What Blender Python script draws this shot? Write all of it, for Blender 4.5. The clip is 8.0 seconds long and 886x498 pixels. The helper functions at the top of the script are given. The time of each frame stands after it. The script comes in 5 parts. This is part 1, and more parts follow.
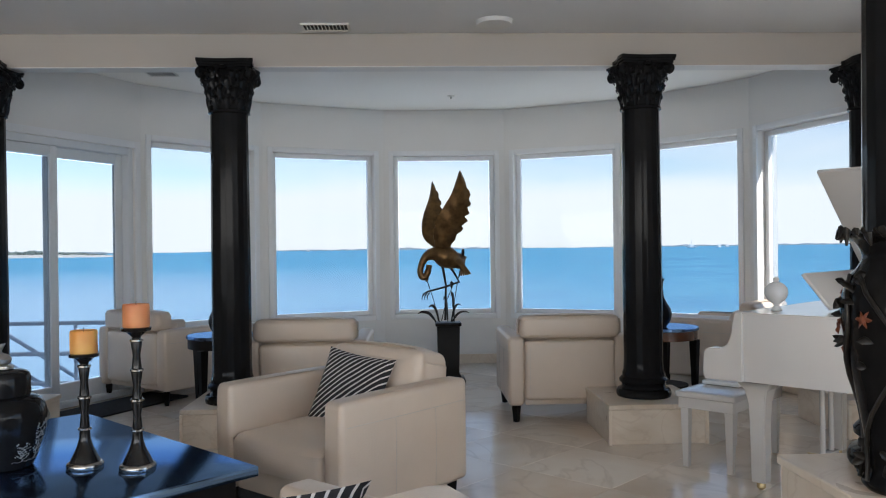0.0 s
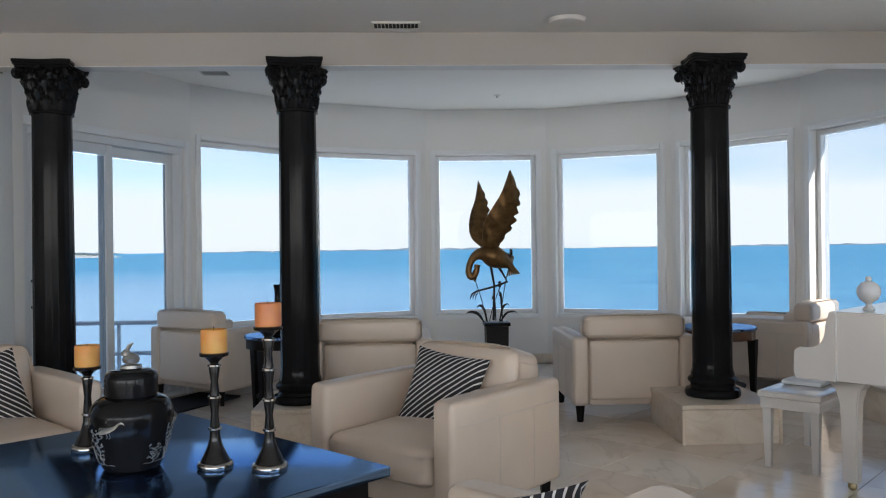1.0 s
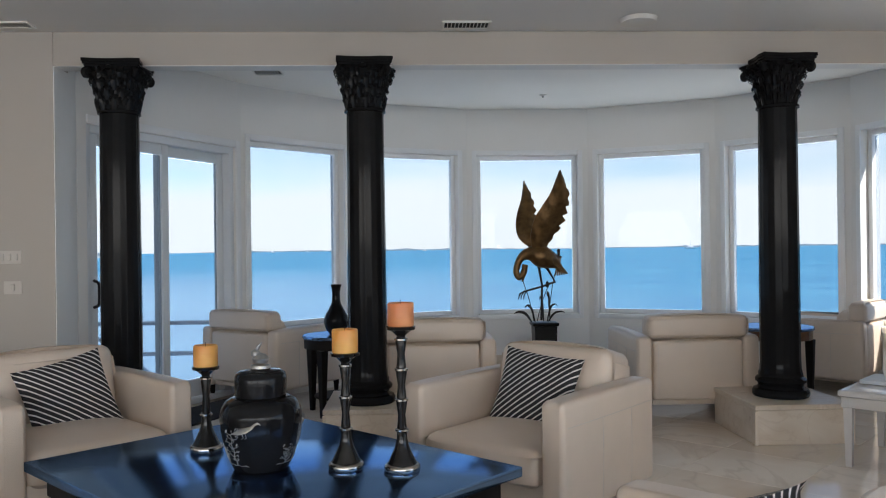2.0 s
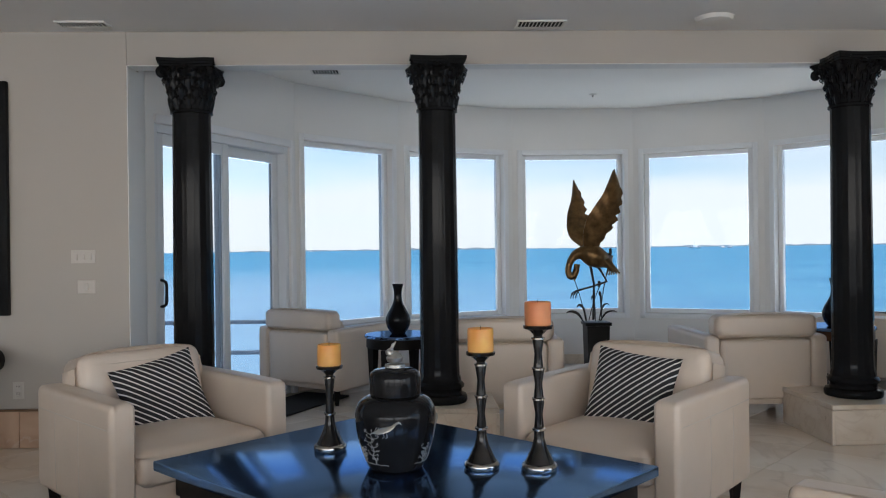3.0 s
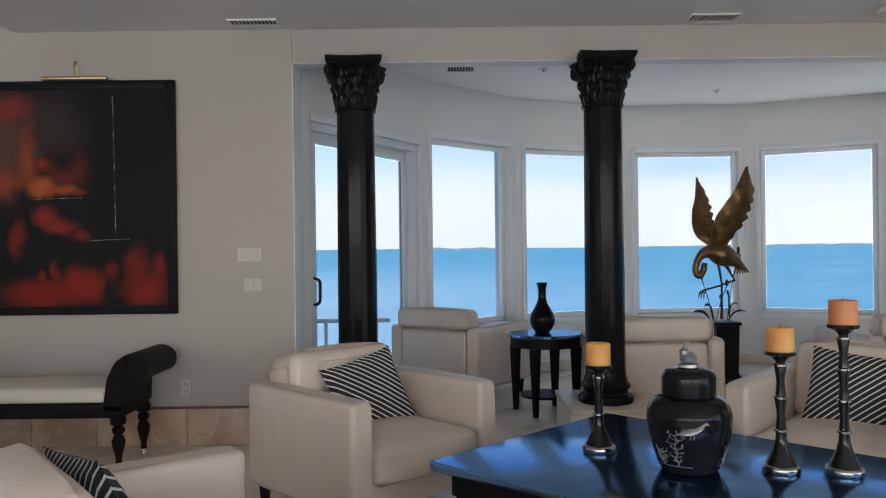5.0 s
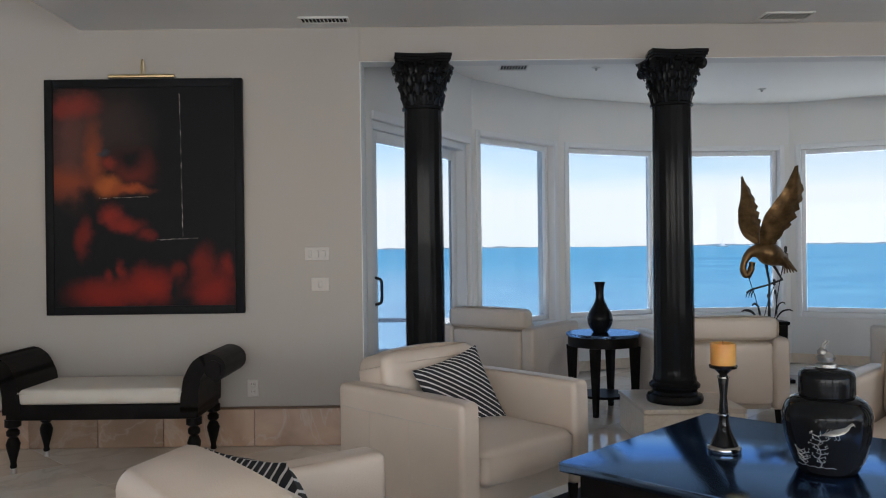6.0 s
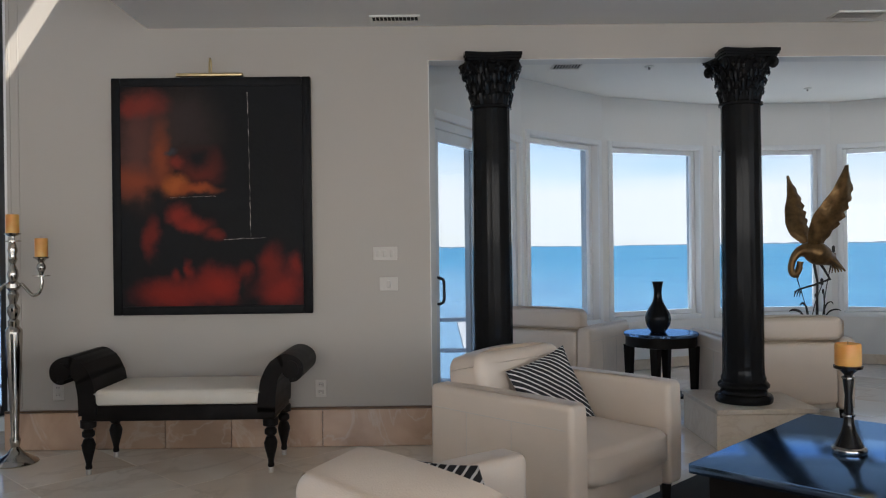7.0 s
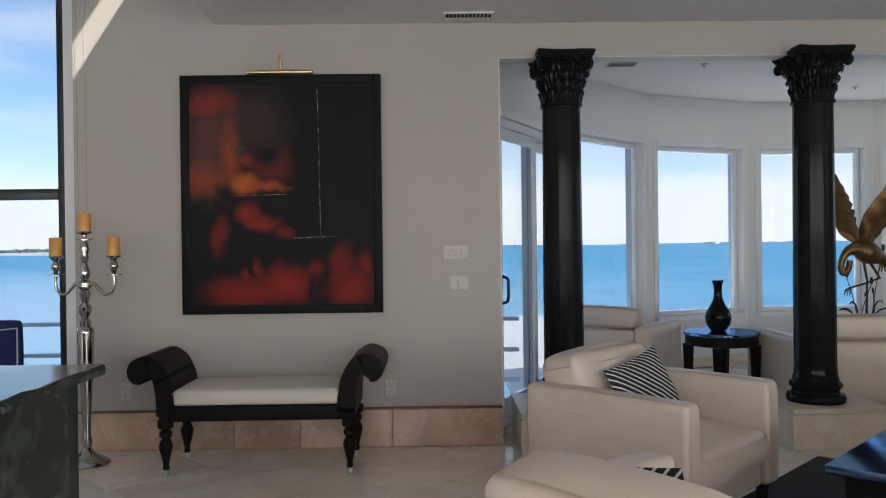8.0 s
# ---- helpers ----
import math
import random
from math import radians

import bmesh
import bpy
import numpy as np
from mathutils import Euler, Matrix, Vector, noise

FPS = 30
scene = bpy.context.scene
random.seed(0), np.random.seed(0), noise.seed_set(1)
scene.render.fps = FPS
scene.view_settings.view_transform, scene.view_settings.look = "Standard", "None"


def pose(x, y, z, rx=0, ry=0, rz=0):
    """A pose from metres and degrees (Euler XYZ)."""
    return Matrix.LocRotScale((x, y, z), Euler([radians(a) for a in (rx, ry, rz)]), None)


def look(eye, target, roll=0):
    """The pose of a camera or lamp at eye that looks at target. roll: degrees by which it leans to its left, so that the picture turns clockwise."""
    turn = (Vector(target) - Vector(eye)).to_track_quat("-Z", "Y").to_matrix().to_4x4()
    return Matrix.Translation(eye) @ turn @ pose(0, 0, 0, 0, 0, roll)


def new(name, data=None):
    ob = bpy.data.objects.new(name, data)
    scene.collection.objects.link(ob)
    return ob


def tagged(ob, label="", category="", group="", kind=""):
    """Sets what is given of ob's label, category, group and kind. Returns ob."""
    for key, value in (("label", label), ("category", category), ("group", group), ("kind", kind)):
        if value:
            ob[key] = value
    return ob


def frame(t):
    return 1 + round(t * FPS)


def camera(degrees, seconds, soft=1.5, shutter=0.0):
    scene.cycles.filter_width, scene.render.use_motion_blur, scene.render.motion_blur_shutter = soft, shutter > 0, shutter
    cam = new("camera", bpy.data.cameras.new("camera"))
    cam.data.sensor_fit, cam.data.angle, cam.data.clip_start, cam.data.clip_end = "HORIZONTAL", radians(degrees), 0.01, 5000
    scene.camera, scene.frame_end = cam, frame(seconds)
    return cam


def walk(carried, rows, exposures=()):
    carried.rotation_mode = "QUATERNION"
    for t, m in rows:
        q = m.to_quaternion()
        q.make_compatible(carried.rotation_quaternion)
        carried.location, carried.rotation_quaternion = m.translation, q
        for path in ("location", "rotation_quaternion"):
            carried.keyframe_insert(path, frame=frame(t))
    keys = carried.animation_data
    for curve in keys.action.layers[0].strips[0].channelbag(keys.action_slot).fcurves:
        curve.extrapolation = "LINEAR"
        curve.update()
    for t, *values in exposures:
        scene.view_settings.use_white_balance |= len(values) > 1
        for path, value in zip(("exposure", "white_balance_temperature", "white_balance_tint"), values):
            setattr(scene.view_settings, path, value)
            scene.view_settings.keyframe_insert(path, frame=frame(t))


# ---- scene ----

from functools import partial

# ---- camera ----
cam = camera(58.3, 8.0, soft=1.1)
PATH = [
    (0.0, (0.046, -0.014, 1.242), -2.12, -0.04),
    (0.5, (-0.174, 0.008, 1.241), -2.18, -0.03),
    (1.0, (-0.410, 0.024, 1.240), -2.17, 0.00),
    (1.5, (-0.632, 0.042, 1.241), -2.22, 0.02),
    (3.0, (-1.308, 0.074, 1.246), -1.95, 0.00),
    (3.5, (-1.520, 0.096, 1.245), -0.89, 0.02),
    (4.0, (-1.767, 0.115, 1.247), 0.11, 0.01),
    (4.5, (-1.978, 0.132, 1.247), 0.11, 0.00),
    (6.0, (-2.660, 0.172, 1.253), -0.20, -0.07),
    (6.5, (-2.882, 0.184, 1.257), -0.29, -0.10),
    (7.0, (-3.114, 0.196, 1.261), -0.37, -0.13),
    (7.5, (-3.341, 0.214, 1.264), -0.49, -0.19),
    (8.0, (-3.580, 0.238, 1.265), -0.57, -0.21),
]


def aim(eye, yaw, pitch):
    a, b = radians(yaw), radians(pitch)
    target = (eye[0] - math.sin(a) * math.cos(b), eye[1] + math.cos(a) * math.cos(b), eye[2] + math.sin(b))
    return look(eye, target, -0.7)


walk(cam, [(t, aim(eye, yaw, pitch)) for t, eye, yaw, pitch in PATH], exposures=[(0.0, 0.66, 6250, 10)])

# ---- world and sun ----
SUN_TO = Vector((0.47, -0.50, 0.72)).normalized()
world = bpy.data.worlds.new("sky")
scene.world = world
world.use_nodes = True
wn, wl = world.node_tree.nodes, world.node_tree.links
sky = wn.new("ShaderNodeTexSky")
sky.sky_type, sky.sun_disc = "NISHITA", False
sky.dust_density, sky.ozone_density = 0.4, 1.6
sky.sun_elevation = math.asin(SUN_TO.z)
sky.sun_rotation = math.atan2(SUN_TO.x, SUN_TO.y)
coord = wn.new("ShaderNodeTexCoord")
squash = wn.new("ShaderNodeMapping")
squash.inputs["Scale"].default_value = (1.6, 1.6, 7.0)
cloud = wn.new("ShaderNodeTexNoise")
cloud.inputs["Scale"].default_value, cloud.inputs["Detail"].default_value = 2.2, 7.0
ramp = wn.new("ShaderNodeValToRGB")
ramp.color_ramp.elements[0].position, ramp.color_ramp.elements[1].position = 0.42, 0.72
mix = wn.new("ShaderNodeMix")
mix.data_type = "RGBA"
mix.inputs[7].default_value = (4.9, 5.0, 5.1, 1)
wl.new(coord.outputs["Generated"], squash.inputs[0])
wl.new(squash.outputs[0], cloud.inputs["Vector"])
wl.new(cloud.outputs[0], ramp.inputs[0])
# a bank of bright haze low over the sea, broken cloud above it
split, bank, add = wn.new("ShaderNodeSeparateXYZ"), wn.new("ShaderNodeValToRGB"), wn.new("ShaderNodeMath")
e = bank.color_ramp.elements
e[0].position, e[0].color = 0.0, (0.70, 0.70, 0.70, 1)
e[1].position, e[1].color = 0.16, (0.0, 0.0, 0.0, 1)
high = e.new(0.092)
high.color = (0.22, 0.22, 0.22, 1)
low = e.new(0.058)
low.color = (0.98, 0.98, 0.98, 1)
add.operation, add.use_clamp = "MULTIPLY_ADD", True
add.inputs[1].default_value = 0.55
wl.new(coord.outputs["Generated"], split.inputs[0])
wl.new(split.outputs["Z"], bank.inputs[0])
wl.new(ramp.outputs[0], add.inputs[0])
wl.new(bank.outputs[0], add.inputs[2])
wl.new(add.outputs[0], mix.inputs[0])
deep = wn.new("ShaderNodeVectorMath")
deep.operation = "MULTIPLY"
deep.inputs[1].default_value = (0.66, 0.70, 0.76)
wl.new(sky.outputs[0], deep.inputs[0])
wl.new(deep.outputs[0], mix.inputs[6])
wl.new(mix.outputs[2], wn["Background"].inputs["Color"])
wn["Background"].inputs["Strength"].default_value = 0.30

sun = new("sun", bpy.data.lights.new("sun", "SUN"))
sun.data.energy, sun.data.angle, sun.data.color = 5.0, radians(0.5), (1.0, 0.95, 0.86)
sun.matrix_world = look(SUN_TO * 30, (0, 0, 0))


def fill_lamp(name, eye, target, sx, sy, watts, color=(0.9, 0.95, 1.0)):
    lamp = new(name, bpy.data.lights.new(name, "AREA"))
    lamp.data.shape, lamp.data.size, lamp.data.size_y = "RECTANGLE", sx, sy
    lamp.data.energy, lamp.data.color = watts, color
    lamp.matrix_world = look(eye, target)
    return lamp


# added fill lamps for daylight, unseen: four behind, five under the bay sills
for x in (-7.4, -3.6, 0.2, 4.0):
    fill_lamp("window_daylight", (x, -4.45, 1.75), (x, -3.45, 1.05), 3.4, 1.2, 39, (1.0, 0.92, 0.82))
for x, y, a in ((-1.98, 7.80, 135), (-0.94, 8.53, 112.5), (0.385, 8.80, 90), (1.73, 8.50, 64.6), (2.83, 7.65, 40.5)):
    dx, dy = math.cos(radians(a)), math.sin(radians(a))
    fill_lamp("window_daylight", (x, y, 0.40), (x - dx, y - dy, 1.85), 1.05, 0.16, 5.0, (0.88, 0.97, 1.0))


# ---- materials ----
def material(name, color, rough=0.5, metal=0.0, grain=0.0, scale=20.0, bump=0.0, bump_scale=60.0, second=None, coat=0.0, spec=0.5):
    m = bpy.data.materials.new(name)
    m.use_nodes = True
    n, l = m.node_tree.nodes, m.node_tree.links
    p = n["Principled BSDF"]
    p.inputs["Base Color"].default_value = (*color, 1)
    p.inputs["Roughness"].default_value, p.inputs["Metallic"].default_value = rough, metal
    p.inputs["Coat Roughness"].default_value = rough * 0.8
    p.inputs["Coat Weight"].default_value, p.inputs["Specular IOR Level"].default_value = coat, spec
    tc = n.new("ShaderNodeTexCoord")
    if grain or second:
        t = n.new("ShaderNodeTexNoise")
        t.inputs["Scale"].default_value, t.inputs["Detail"].default_value = scale, 6.0
        l.new(tc.outputs["Object"], t.inputs["Vector"])
        r = n.new("ShaderNodeValToRGB")
        r.color_ramp.elements[0].position, r.color_ramp.elements[1].position = 0.3, 0.7
        dark = second or tuple(c * (1 - grain) for c in color)
        r.color_ramp.elements[0].color, r.color_ramp.elements[1].color = (*dark, 1), (*color, 1)
        l.new(t.outputs[0], r.inputs[0])
        l.new(r.outputs[0], p.inputs["Base Color"])
        f = n.new("ShaderNodeMapRange")
        f.inputs[3].default_value, f.inputs[4].default_value = max(0.02, rough * 0.85), min(1, rough * 1.15)
        l.new(t.outputs[0], f.inputs[0])
        l.new(f.outputs[0], p.inputs["Roughness"])
    if bump:
        t2 = n.new("ShaderNodeTexNoise")
        t2.inputs["Scale"].default_value, t2.inputs["Detail"].default_value = bump_scale, 4.0
        l.new(tc.outputs["Object"], t2.inputs["Vector"])
        b = n.new("ShaderNodeBump")
        b.inputs["Strength"].default_value, b.inputs["Distance"].default_value = bump, 0.01
        l.new(t2.outputs[0], b.inputs["Height"])
        l.new(b.outputs[0], p.inputs["Normal"])
    return m


def marble(name, base, warm, vein, scale, rough, vary=0.12):
    """Polished stone: clouded base, thin warped veins, a tone of its own for each slab."""
    m = bpy.data.materials.new(name)
    m.use_nodes = True
    n, l = m.node_tree.nodes, m.node_tree.links
    p = n["Principled BSDF"]
    tc, info = n.new("ShaderNodeTexCoord"), n.new("ShaderNodeObjectInfo")
    geo = n.new("ShaderNodeNewGeometry")
    shift = n.new("ShaderNodeVectorMath")
    shift.operation = "MULTIPLY_ADD"
    shift.inputs[1].default_value = (1, 1, 1)
    mul = n.new("ShaderNodeMath")
    mul.operation = "MULTIPLY"
    mul.inputs[1].default_value = 23.0
    l.new(info.outputs["Random"], mul.inputs[0])
    l.new(geo.outputs["Position"], shift.inputs[0])
    l.new(mul.outputs[0], shift.inputs[2])
    cloudy = n.new("ShaderNodeTexNoise")
    cloudy.inputs["Scale"].default_value, cloudy.inputs["Detail"].default_value = scale, 8.0
    cloudy.inputs["Distortion"].default_value = 1.2
    l.new(shift.outputs[0], cloudy.inputs["Vector"])
    r = n.new("ShaderNodeValToRGB")
    r.color_ramp.elements[0].position, r.color_ramp.elements[1].position = 0.35, 0.66
    r.color_ramp.elements[0].color, r.color_ramp.elements[1].color = (*warm, 1), (*base, 1)
    l.new(cloudy.outputs[0], r.inputs[0])
    veins = n.new("ShaderNodeTexNoise")
    veins.inputs["Scale"].default_value, veins.inputs["Detail"].default_value = scale * 0.8, 5.0
    veins.inputs["Distortion"].default_value = 2.5
    l.new(shift.outputs[0], veins.inputs["Vector"])
    r2 = n.new("ShaderNodeValToRGB")
    e = r2.color_ramp.elements
    e[0].position, e[1].position = 0.47, 0.53
    e[0].color = e[1].color = (0, 0, 0, 1)
    mid = e.new(0.5)
    mid.color = (0.35, 0.35, 0.35, 1)
    l.new(veins.outputs[0], r2.inputs[0])
    mx = n.new("ShaderNodeMix")
    mx.data_type = "RGBA"
    mx.inputs[7].default_value = (*vein, 1)
    l.new(r2.outputs[0], mx.inputs[0])
    l.new(r.outputs[0], mx.inputs[6])
    hsv = n.new("ShaderNodeHueSaturation")
    val = n.new("ShaderNodeMapRange")
    val.inputs[3].default_value, val.inputs[4].default_value = 1 - vary, 1 + vary * 0.5
    l.new(info.outputs["Random"], val.inputs[0])
    l.new(val.outputs[0], hsv.inputs["Value"])
    l.new(mx.outputs[2], hsv.inputs["Color"])
    l.new(hsv.outputs[0], p.inputs["Base Color"])
    rr = n.new("ShaderNodeMapRange")
    rr.inputs[3].default_value, rr.inputs[4].default_value = rough * 0.7, rough * 1.4
    l.new(cloudy.outputs[0], rr.inputs[0])
    l.new(rr.outputs[0], p.inputs["Roughness"])
    return m


def stripes(name, dark, light, pitch, share, turn):
    """Woven cloth with slanting stripes."""
    m = bpy.data.materials.new(name)
    m.use_nodes = True
    n, l = m.node_tree.nodes, m.node_tree.links
    p = n["Principled BSDF"]
    p.inputs["Roughness"].default_value = 0.85
    tc, mp, sep = n.new("ShaderNodeTexCoord"), n.new("ShaderNodeMapping"), n.new("ShaderNodeSeparateXYZ")
    mp.inputs["Rotation"].default_value = (0, radians(turn), 0)
    mp.inputs["Scale"].default_value = (1 / pitch,) * 3
    l.new(tc.outputs["Object"], mp.inputs[0])
    l.new(mp.outputs[0], sep.inputs[0])
    fr, gt = n.new("ShaderNodeMath"), n.new("ShaderNodeMath")
    fr.operation, gt.operation = "FRACT", "GREATER_THAN"
    gt.inputs[1].default_value = 1 - share
    l.new(sep.outputs["X"], fr.inputs[0])
    l.new(fr.outputs[0], gt.inputs[0])
    mx = n.new("ShaderNodeMix")
    mx.data_type = "RGBA"
    mx.inputs[6].default_value, mx.inputs[7].default_value = (*dark, 1), (*light, 1)
    l.new(gt.outputs[0], mx.inputs[0])
    l.new(mx.outputs[2], p.inputs["Base Color"])
    w = n.new("ShaderNodeTexNoise")
    w.inputs["Scale"].default_value = 350
    l.new(tc.outputs["Object"], w.inputs["Vector"])
    b = n.new("ShaderNodeBump")
    b.inputs["Strength"].default_value, b.inputs["Distance"].default_value = 0.4, 0.003
    l.new(w.outputs[0], b.inputs["Height"])
    l.new(b.outputs[0], p.inputs["Normal"])
    return m


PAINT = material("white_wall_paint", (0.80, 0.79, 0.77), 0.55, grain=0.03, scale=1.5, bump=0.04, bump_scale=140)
# cream, darkened in the colour for the weak light on wall and beam
CREAM = material("cream_wall_dimmed", (0.43, 0.39, 0.345), 0.6, grain=0.06, scale=0.9, bump=0.05, bump_scale=120)
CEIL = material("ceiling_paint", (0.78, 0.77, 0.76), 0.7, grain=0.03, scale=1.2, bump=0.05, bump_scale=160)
# ceiling white lightened to stand for light thrown up into the bay
BAYCEIL = material("bay_ceiling_lightened", (0.90, 0.885, 0.85), 0.7, grain=0.03, scale=1.2, bump=0.05, bump_scale=160)
TRIM = material("white_gloss_trim", (0.82, 0.83, 0.84), 0.3, grain=0.02, scale=3)
STONE = marble("cream_marble", (0.90, 0.82, 0.71), (0.78, 0.65, 0.51), (0.58, 0.48, 0.38), 0.9, 0.10, 0.06)
ROSE = marble("rose_marble", (0.64, 0.44, 0.31), (0.44, 0.29, 0.20), (0.70, 0.60, 0.50), 2.2, 0.22, 0.3)
BLOCK = marble("beige_travertine", (0.80, 0.70, 0.58), (0.72, 0.60, 0.47), (0.58, 0.45, 0.33), 3.0, 0.3)
GREEN = marble("green_marble", (0.06, 0.078, 0.068), (0.010, 0.014, 0.013), (0.03, 0.04, 0.036), 7.0, 0.12)
GROUT = material("grout", (0.70, 0.63, 0.54), 0.8, grain=0.2)
BLACK = material("black_lacquer", (0.0125, 0.0125, 0.013), 0.09, grain=0.2, scale=9, spec=0.075, bump=0.02, bump_scale=14)
LEATHER = material("white_leather", (0.66, 0.55, 0.45), 0.36, grain=0.06, scale=5, bump=0.18, bump_scale=230)
# soft sagging creases under the leather's grain
ln, ll = LEATHER.node_tree.nodes, LEATHER.node_tree.links
sag, crease = ln.new("ShaderNodeBump"), ln.new("ShaderNodeTexNoise")
crease.inputs["Scale"].default_value, crease.inputs["Detail"].default_value, crease.inputs["Distortion"].default_value = 7.0, 3.0, 0.8
sag.inputs["Strength"].default_value, sag.inputs["Distance"].default_value = 0.16, 0.02
ll.new(ln["Texture Coordinate"].outputs["Object"], crease.inputs["Vector"])
ll.new(crease.outputs[0], sag.inputs["Height"])
ll.new(sag.outputs[0], ln["Bump"].inputs["Normal"])
SEAM = material("leather_seam", (0.58, 0.53, 0.48), 0.6, grain=0.1)
DARKWOOD = material("espresso_wood", (0.015, 0.0125, 0.0115), 0.46, grain=0.4, scale=12, spec=0.08)
TABLEWOOD = material("espresso_blue_sheen", (0.010, 0.010, 0.012), 0.14, grain=0.12, scale=3, spec=1.0)
# blue sky reflection is put into the gloss: raised IOR, blue specular tint
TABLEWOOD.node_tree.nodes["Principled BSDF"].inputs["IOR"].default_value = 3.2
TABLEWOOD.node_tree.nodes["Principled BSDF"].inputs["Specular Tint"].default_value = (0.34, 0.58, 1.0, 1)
CLOTH = stripes("striped_cloth", (0.018, 0.017, 0.019), (0.66, 0.63, 0.60), 0.0235, 0.27, 45)
RUG = material("black_shag", (0.02, 0.02, 0.02), 0.95, grain=0.6, scale=60, bump=1.0, bump_scale=90)
GLASS = bpy.data.materials.new("window_glass")
GLASS.use_nodes = True
gn, gl = GLASS.node_tree.nodes, GLASS.node_tree.links
gt, gg, gm, fres = gn.new("ShaderNodeBsdfTransparent"), gn.new("ShaderNodeBsdfGlossy"), gn.new("ShaderNodeMixShader"), gn.new("ShaderNodeLayerWeight")
gp, ga = gn.new("ShaderNodeMath"), gn.new("ShaderNodeMath")
gp.operation, ga.operation = "POWER", "MULTIPLY_ADD"
gp.inputs[1].default_value, ga.inputs[1].default_value, ga.inputs[2].default_value = 5.0, 0.7, 0.008
gg.inputs["Roughness"].default_value = 0.01
gt.inputs["Color"].default_value = (0.625, 0.64, 0.65, 1)
gl.new(fres.outputs["Facing"], gp.inputs[0])
gl.new(gp.outputs[0], ga.inputs[0])
gl.new(ga.outputs[0], gm.inputs[0])
gl.new(gt.outputs[0], gm.inputs[1])
gl.new(gg.outputs[0], gm.inputs[2])
gl.new(gm.outputs[0], gn["Material Output"].inputs["Surface"])


# ---- mesh helpers ----
def mesh_of(name, bm, mat, smooth=True):
    me = bpy.data.meshes.new(name)
    bmesh.ops.recalc_face_normals(bm, faces=bm.faces[:])
    bm.to_mesh(me)
    bm.free()
    if smooth:
        me.shade_smooth()
        me.set_sharp_from_angle(angle=radians(38))
    for m in mat if isinstance(mat, (list, tuple)) else (mat,):
        me.materials.append(m)
    return me


def part(name, bm, mat, parent, label="", m=None):
    ob = new(name, mesh_of(name, bm, mat))
    ob.parent = parent
    if m is not None:
        ob.matrix_basis = m
    if label:
        tagged(ob, label)
    return ob


def thing(name, label, category, m=None, group="", kind=""):
    ob = new(name)
    ob.matrix_basis = m if m is not None else Matrix()
    return tagged(ob, label, category, group, kind)


def solid(name, bm, mat, label, category, kind="", m=None, group=""):
    ob = new(name, mesh_of(name, bm, mat))
    if m is not None:
        ob.matrix_basis = m
    return tagged(ob, label, category, group, kind)


def box(sx, sy, sz, at=(0, 0, 0), bevel=0.0, seg=2, bm=None, turn=None, puff=0.0):
    """A box centred at `at`, edges rounded by bevel, faces swollen by puff."""
    b = bmesh.new()
    bmesh.ops.create_cube(b, size=1)
    bmesh.ops.scale(b, vec=(sx, sy, sz), verts=b.verts)
    if puff:
        bmesh.ops.subdivide_edges(b, edges=b.edges[:], cuts=5, use_grid_fill=True)
        for v in b.verts:
            u = [2 * v.co[i] / (sx, sy, sz)[i] for i in range(3)]
            for i in range(3):
                j, k = (i + 1) % 3, (i + 2) % 3
                v.co[i] += puff * u[i] * (1 - u[j] ** 2) * (1 - u[k] ** 2)
        sharp = [e for e in b.edges if len(e.link_faces) == 2 and e.calc_face_angle(0) > 0.9]
        if bevel:
            bmesh.ops.bevel(b, geom=sharp, offset=bevel, segments=seg, affect="EDGES", profile=0.5)
    elif bevel:
        bmesh.ops.bevel(b, geom=b.edges[:], offset=bevel, segments=seg, affect="EDGES", profile=0.5)
    m = Matrix.Translation(at) @ (turn or Matrix())
    bmesh.ops.transform(b, matrix=m, verts=b.verts)
    return join(bm, b)


def join(bm, b):
    if bm is None:
        return b
    tmp = bpy.data.meshes.new("tmp")
    b.to_mesh(tmp)
    b.free()
    bm.from_mesh(tmp)
    bpy.data.meshes.remove(tmp)
    return bm


def lathe(profile, seg=32, bm=None, at=(0, 0, 0), wave=None):
    """Turned shape from (radius, height) pairs; wave(angle, height) swells the radius."""
    b = bmesh.new()
    rings = []
    for r, z in profile:
        ring = []
        for i in range(seg):
            a = 2 * math.pi * i / seg
            k = r * (wave(a, z) if wave else 1)
            ring.append(b.verts.new((k * math.cos(a), k * math.sin(a), z)))
        rings.append(ring)
    for p, q in zip(rings, rings[1:]):
        for i in range(seg):
            b.faces.new((p[i], p[(i + 1) % seg], q[(i + 1) % seg], q[i]))
    b.faces.new(rings[0][::-1])
    b.faces.new(rings[-1])
    bmesh.ops.translate(b, vec=at, verts=b.verts)
    return join(bm, b)


def tube(points, radii, seg=10, bm=None, flat=1.0):
    """A swept rod through points; radii one number or one for each point."""
    b = bmesh.new()
    pts = [Vector(p) for p in points]
    if not isinstance(radii, (list, tuple)):
        radii = [radii] * len(pts)
    rings, side = [], None
    for i, p in enumerate(pts):
        d = (pts[min(i + 1, len(pts) - 1)] - pts[max(i - 1, 0)]).normalized()
        if side is None:
            side = d.orthogonal().normalized()
        side = (side - d * side.dot(d)).normalized()
        up = d.cross(side)
        rings.append([b.verts.new(p + radii[i] * (math.cos(2 * math.pi * k / seg) * side + flat * math.sin(2 * math.pi * k / seg) * up)) for k in range(seg)])
    for p, q in zip(rings, rings[1:]):
        for i in range(seg):
            b.faces.new((p[i], p[(i + 1) % seg], q[(i + 1) % seg], q[i]))
    b.faces.new(rings[0][::-1])
    b.faces.new(rings[-1])
    return join(bm, b)


